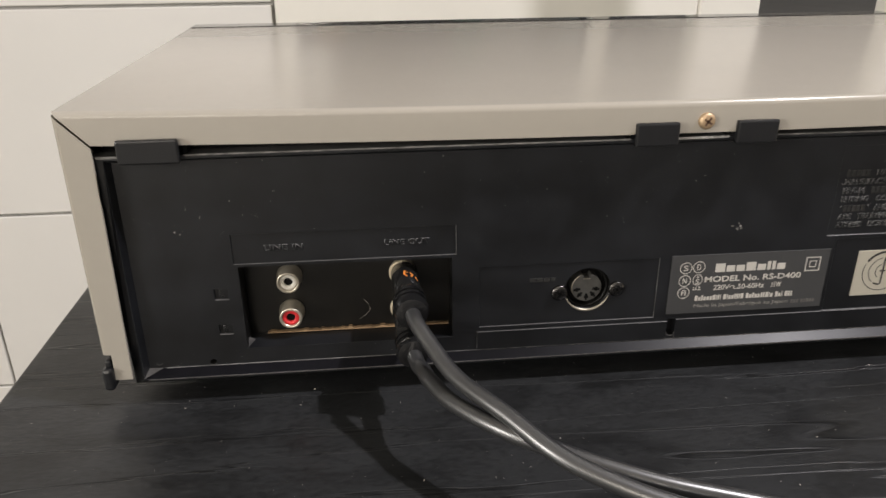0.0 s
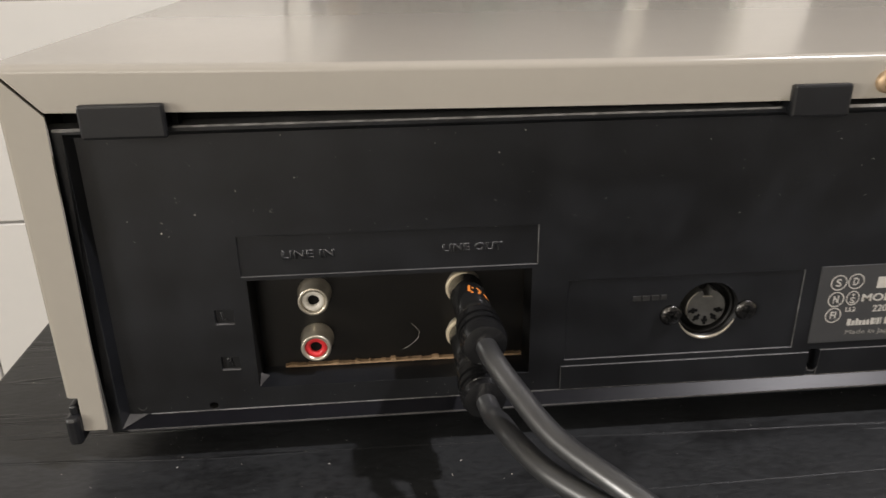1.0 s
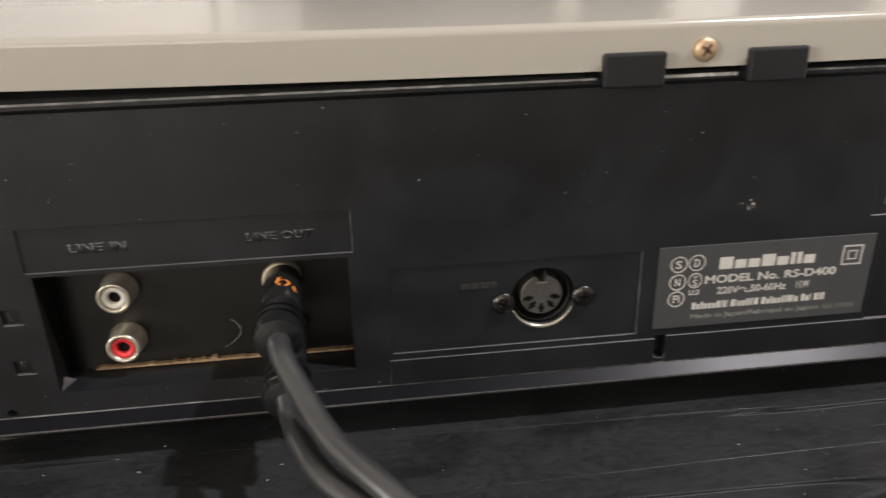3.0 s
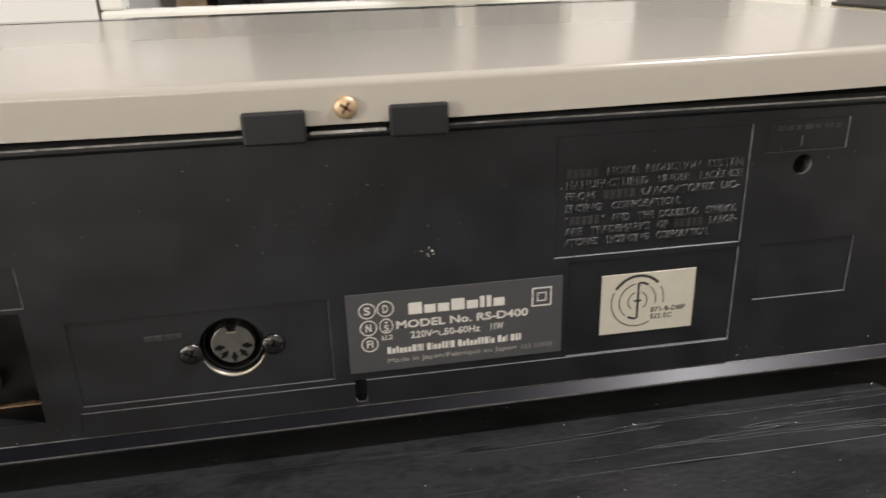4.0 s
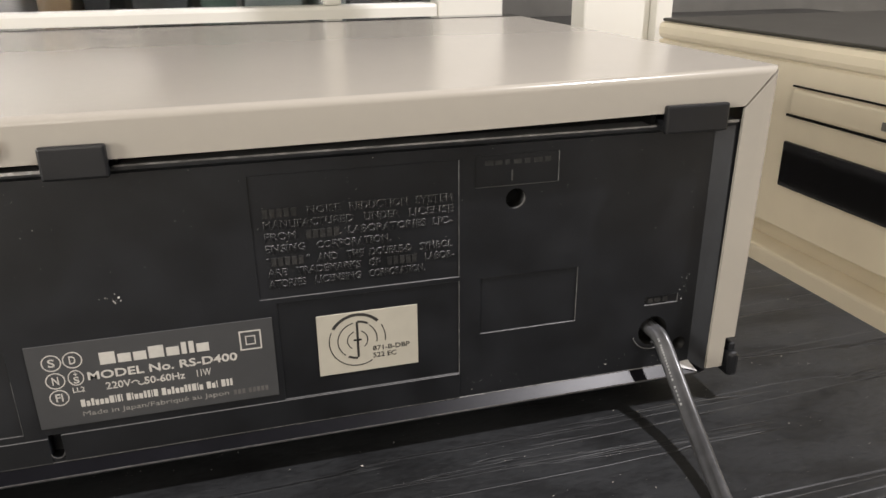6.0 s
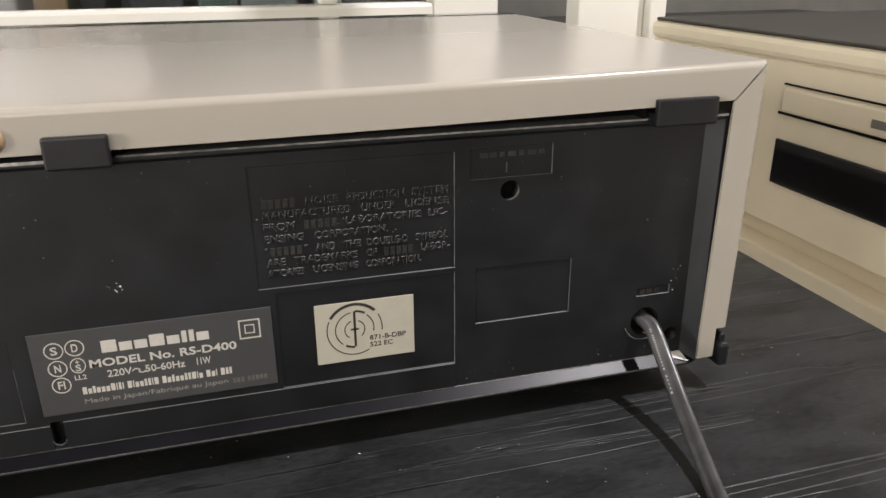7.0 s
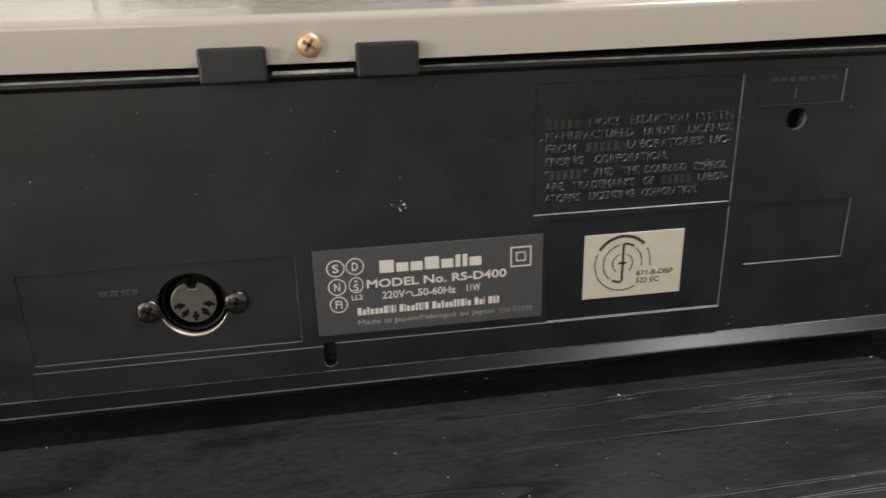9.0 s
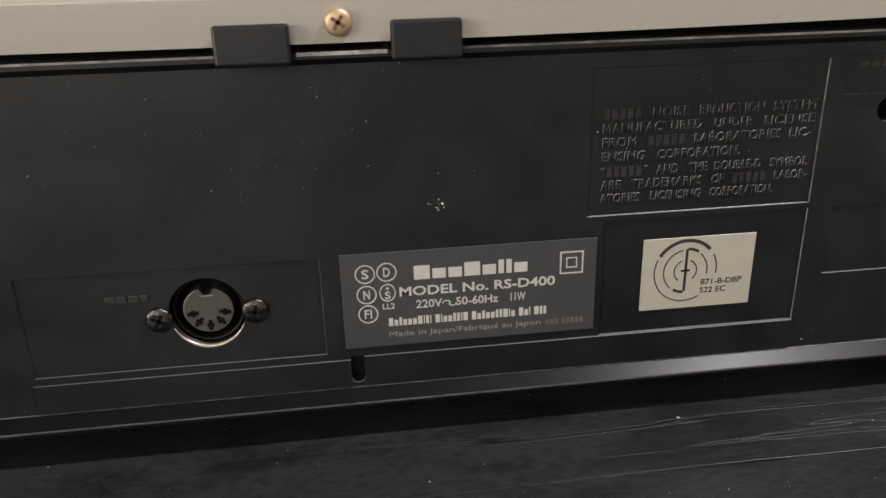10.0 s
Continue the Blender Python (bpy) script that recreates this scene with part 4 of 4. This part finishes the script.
def stroke(path, wid):
    for (a0, g0), (a1, g1) in zip(path, path[1:]):
        dx, dg = a1 - a0, (g1 - g0) * 0.005
        n = math.hypot(dx, dg) or 1
        ox, og = -dg / n * wid / 2, dx / n * wid / 2 / 0.005
        q = [on_barrel(a0 + ox, g0 + og), on_barrel(a1 + ox, g1 + og), on_barrel(a1 - ox, g1 - og), on_barrel(a0 - ox, g0 - og)]
        q2 = [on_barrel(a0 + ox, g0 + og, 0.0001), on_barrel(a1 + ox, g1 + og, 0.0001), on_barrel(a1 - ox, g1 - og, 0.0001), on_barrel(a0 - ox, g0 - og, 0.0001)]
        va, vb = [bm.verts.new(p) for p in q], [bm.verts.new(p) for p in q2]
        bm.faces.new(vb)
        for k in range(4):
            bm.faces.new((va[k], va[(k + 1) % 4], vb[(k + 1) % 4], vb[k]))


stroke([(-0.0010, -0.05), (-0.0038, -0.14), (-0.0056, 0.02), (-0.0056, 0.34), (-0.0040, 0.50), (-0.0026, 0.36), (-0.0026, 0.04)], 0.0007)
stroke([(-0.0046, 0.70), (-0.0066, 0.86)], 0.0007)
part("trade_mark", bm, ORANGE, p1, "small orange mark")

# ---------------------------------------------------------------- mains cord
mains = thing("power_cord", (0.39, -0.03, 0.0), "smoky grey flat twin mains cord from the deck", "power cord")
line = [(0.3984, 0.0060, 0.0280), (0.3987, 0.0010, 0.0275), (0.3995, -0.0040, 0.0258), (0.3993, -0.0142, 0.0180), (0.3962, -0.0335, 0.0086), (0.3887, -0.0633, 0.0024), (0.3795, -0.1000, 0.0021), (0.3690, -0.1600, 0.0021), (0.3620, -0.2600, 0.0021), (0.3600, -0.4100, 0.0021)]
path = spline(line, 14)


def cord_frame(k):
    """Tangent, width axis and face normal of the flat cord, which turns slowly on its way."""
    t = (path[min(k + 1, len(path) - 1)] - path[max(k - 1, 0)]).normalized()
    w = Vector((1, 0, 0))
    w = (w - t * w.dot(t)).normalized()
    n = w.cross(-t).normalized()
    if n.z < 0:
        n = -n
    a = min(1.25, 0.015 * k)
    return t, w * math.cos(a) + n * math.sin(a), n * math.cos(a) - w * math.sin(a)


bm = bmesh.new()
NC, loops = 28, []
for k, p in enumerate(path):
    t, w, n = cord_frame(k)
    ring = []
    for m in range(NC):
        a = math.tau * m / NC
        u = 0.00275 * math.copysign(abs(math.cos(a)) ** 0.8, math.cos(a))
        v = 0.00155 * math.copysign(abs(math.sin(a)) ** 0.8, math.sin(a)) * (1 - 0.28 * math.exp(-(u / 0.0007) ** 2))
        q = p + w * u + n * v
        ring.append(bm.verts.new((q.x, q.y, max(q.z, 0.0002))))
    loops.append(ring)
for p, q in zip(loops, loops[1:]):
    for m in range(NC):
        bm.faces.new((p[m], p[(m + 1) % NC], q[(m + 1) % NC], q[m])).smooth = True
bm.faces.new(loops[0][::-1])
bm.faces.new(loops[-1])
part("cord", bm, GREY_CORD, mains)
bm = bmesh.new()
random.seed(5)
for k in range(28, 50):
    if k in (30, 44):
        continue
    t, w, n = cord_frame(k)
    d = (path[k + 1] - path[k]).length
    c = path[k] + n * 0.00150 - w * 0.0010
    h = random.uniform(0.00022, 0.00036)
    e = [c - w * h, c + w * h, c + t * d * 0.55 + w * h, c + t * d * 0.55 - w * h]
    va, vb = [bm.verts.new(v) for v in e], [bm.verts.new(v + n * 0.00007) for v in e]
    bm.faces.new(vb)
    for m in range(4):
        bm.faces.new((va[m], va[(m + 1) % 4], vb[(m + 1) % 4], vb[m]))
part("print_marks", bm, PALE_PRINT, mains, "faint pale printed dashes")


# ---------------------------------------------------------------- dust
def flakes(name, count, place, size, mat, label, parent=None):
    verts, faces = [], []
    for _ in range(count):
        p, n = place()
        n = Vector(n)
        u = n.orthogonal().normalized()
        u.rotate(Matrix.Rotation(random.uniform(0, 6.28), 3, n))
        w = n.cross(u)
        a = size * random.lognormvariate(0, 0.55)
        b = a * random.uniform(0.35, 1.0)
        base = len(verts)
        c = Vector(p)
        verts += [tuple(c - u * a), tuple(c + w * b), tuple(c + u * a), tuple(c - w * b), tuple(c + n * b * 0.8)]
        faces += [(base, base + 1, base + 4), (base + 1, base + 2, base + 4), (base + 2, base + 3, base + 4), (base + 3, base, base + 4), (base + 3, base + 2, base + 1, base)]
    me = bpy.data.meshes.new(name)
    me.from_pydata(verts, [], faces)
    me.materials.append(mat)
    ob = new(name, me)
    return tagged(ob, label, "dust", kind="stuff")


random.seed(21)
flakes("dust", 1500, lambda: ((random.uniform(-0.04, 0.51), random.uniform(-0.12, 0.09) if random.random() < 0.8 else random.uniform(-0.3, 0.1), 0.0001), (0, 0, 1)), 0.0001, DUST, "pale dust specks scattered over the black tabletop")
flakes("dust", 560, lambda: ((random.uniform(0.018, 0.41), -0.00005, random.uniform(0.064, 0.0938) if random.random() < 0.7 else random.uniform(0.014, 0.02)), (0, -1, 0)), 0.00007, DUST, "pale dust specks on the black back panel")
for fx, fz, k in ((0.237, 0.0605, 5), (0.0335, 0.0685, 1.6), (0.398, 0.063, 0.2), (0.4125, 0.0250, 0.9)):
    flakes("dust", max(1, int(k * 3)), lambda: ((fx + random.gauss(0, 0.0012), -0.00005, fz + random.gauss(0, 0.0007)), (0, -1, 0)), 0.00013, DUST, "chipped pale marks on the back panel")
flakes("dust", 46, lambda: ((0.4082 + random.gauss(0, 0.0011), -0.00005, 0.0425 + random.gauss(0, 0.0035)), (0, -1, 0)), 0.00007, SCRAPED, "pale scuffs beside the cord hole on the panel")
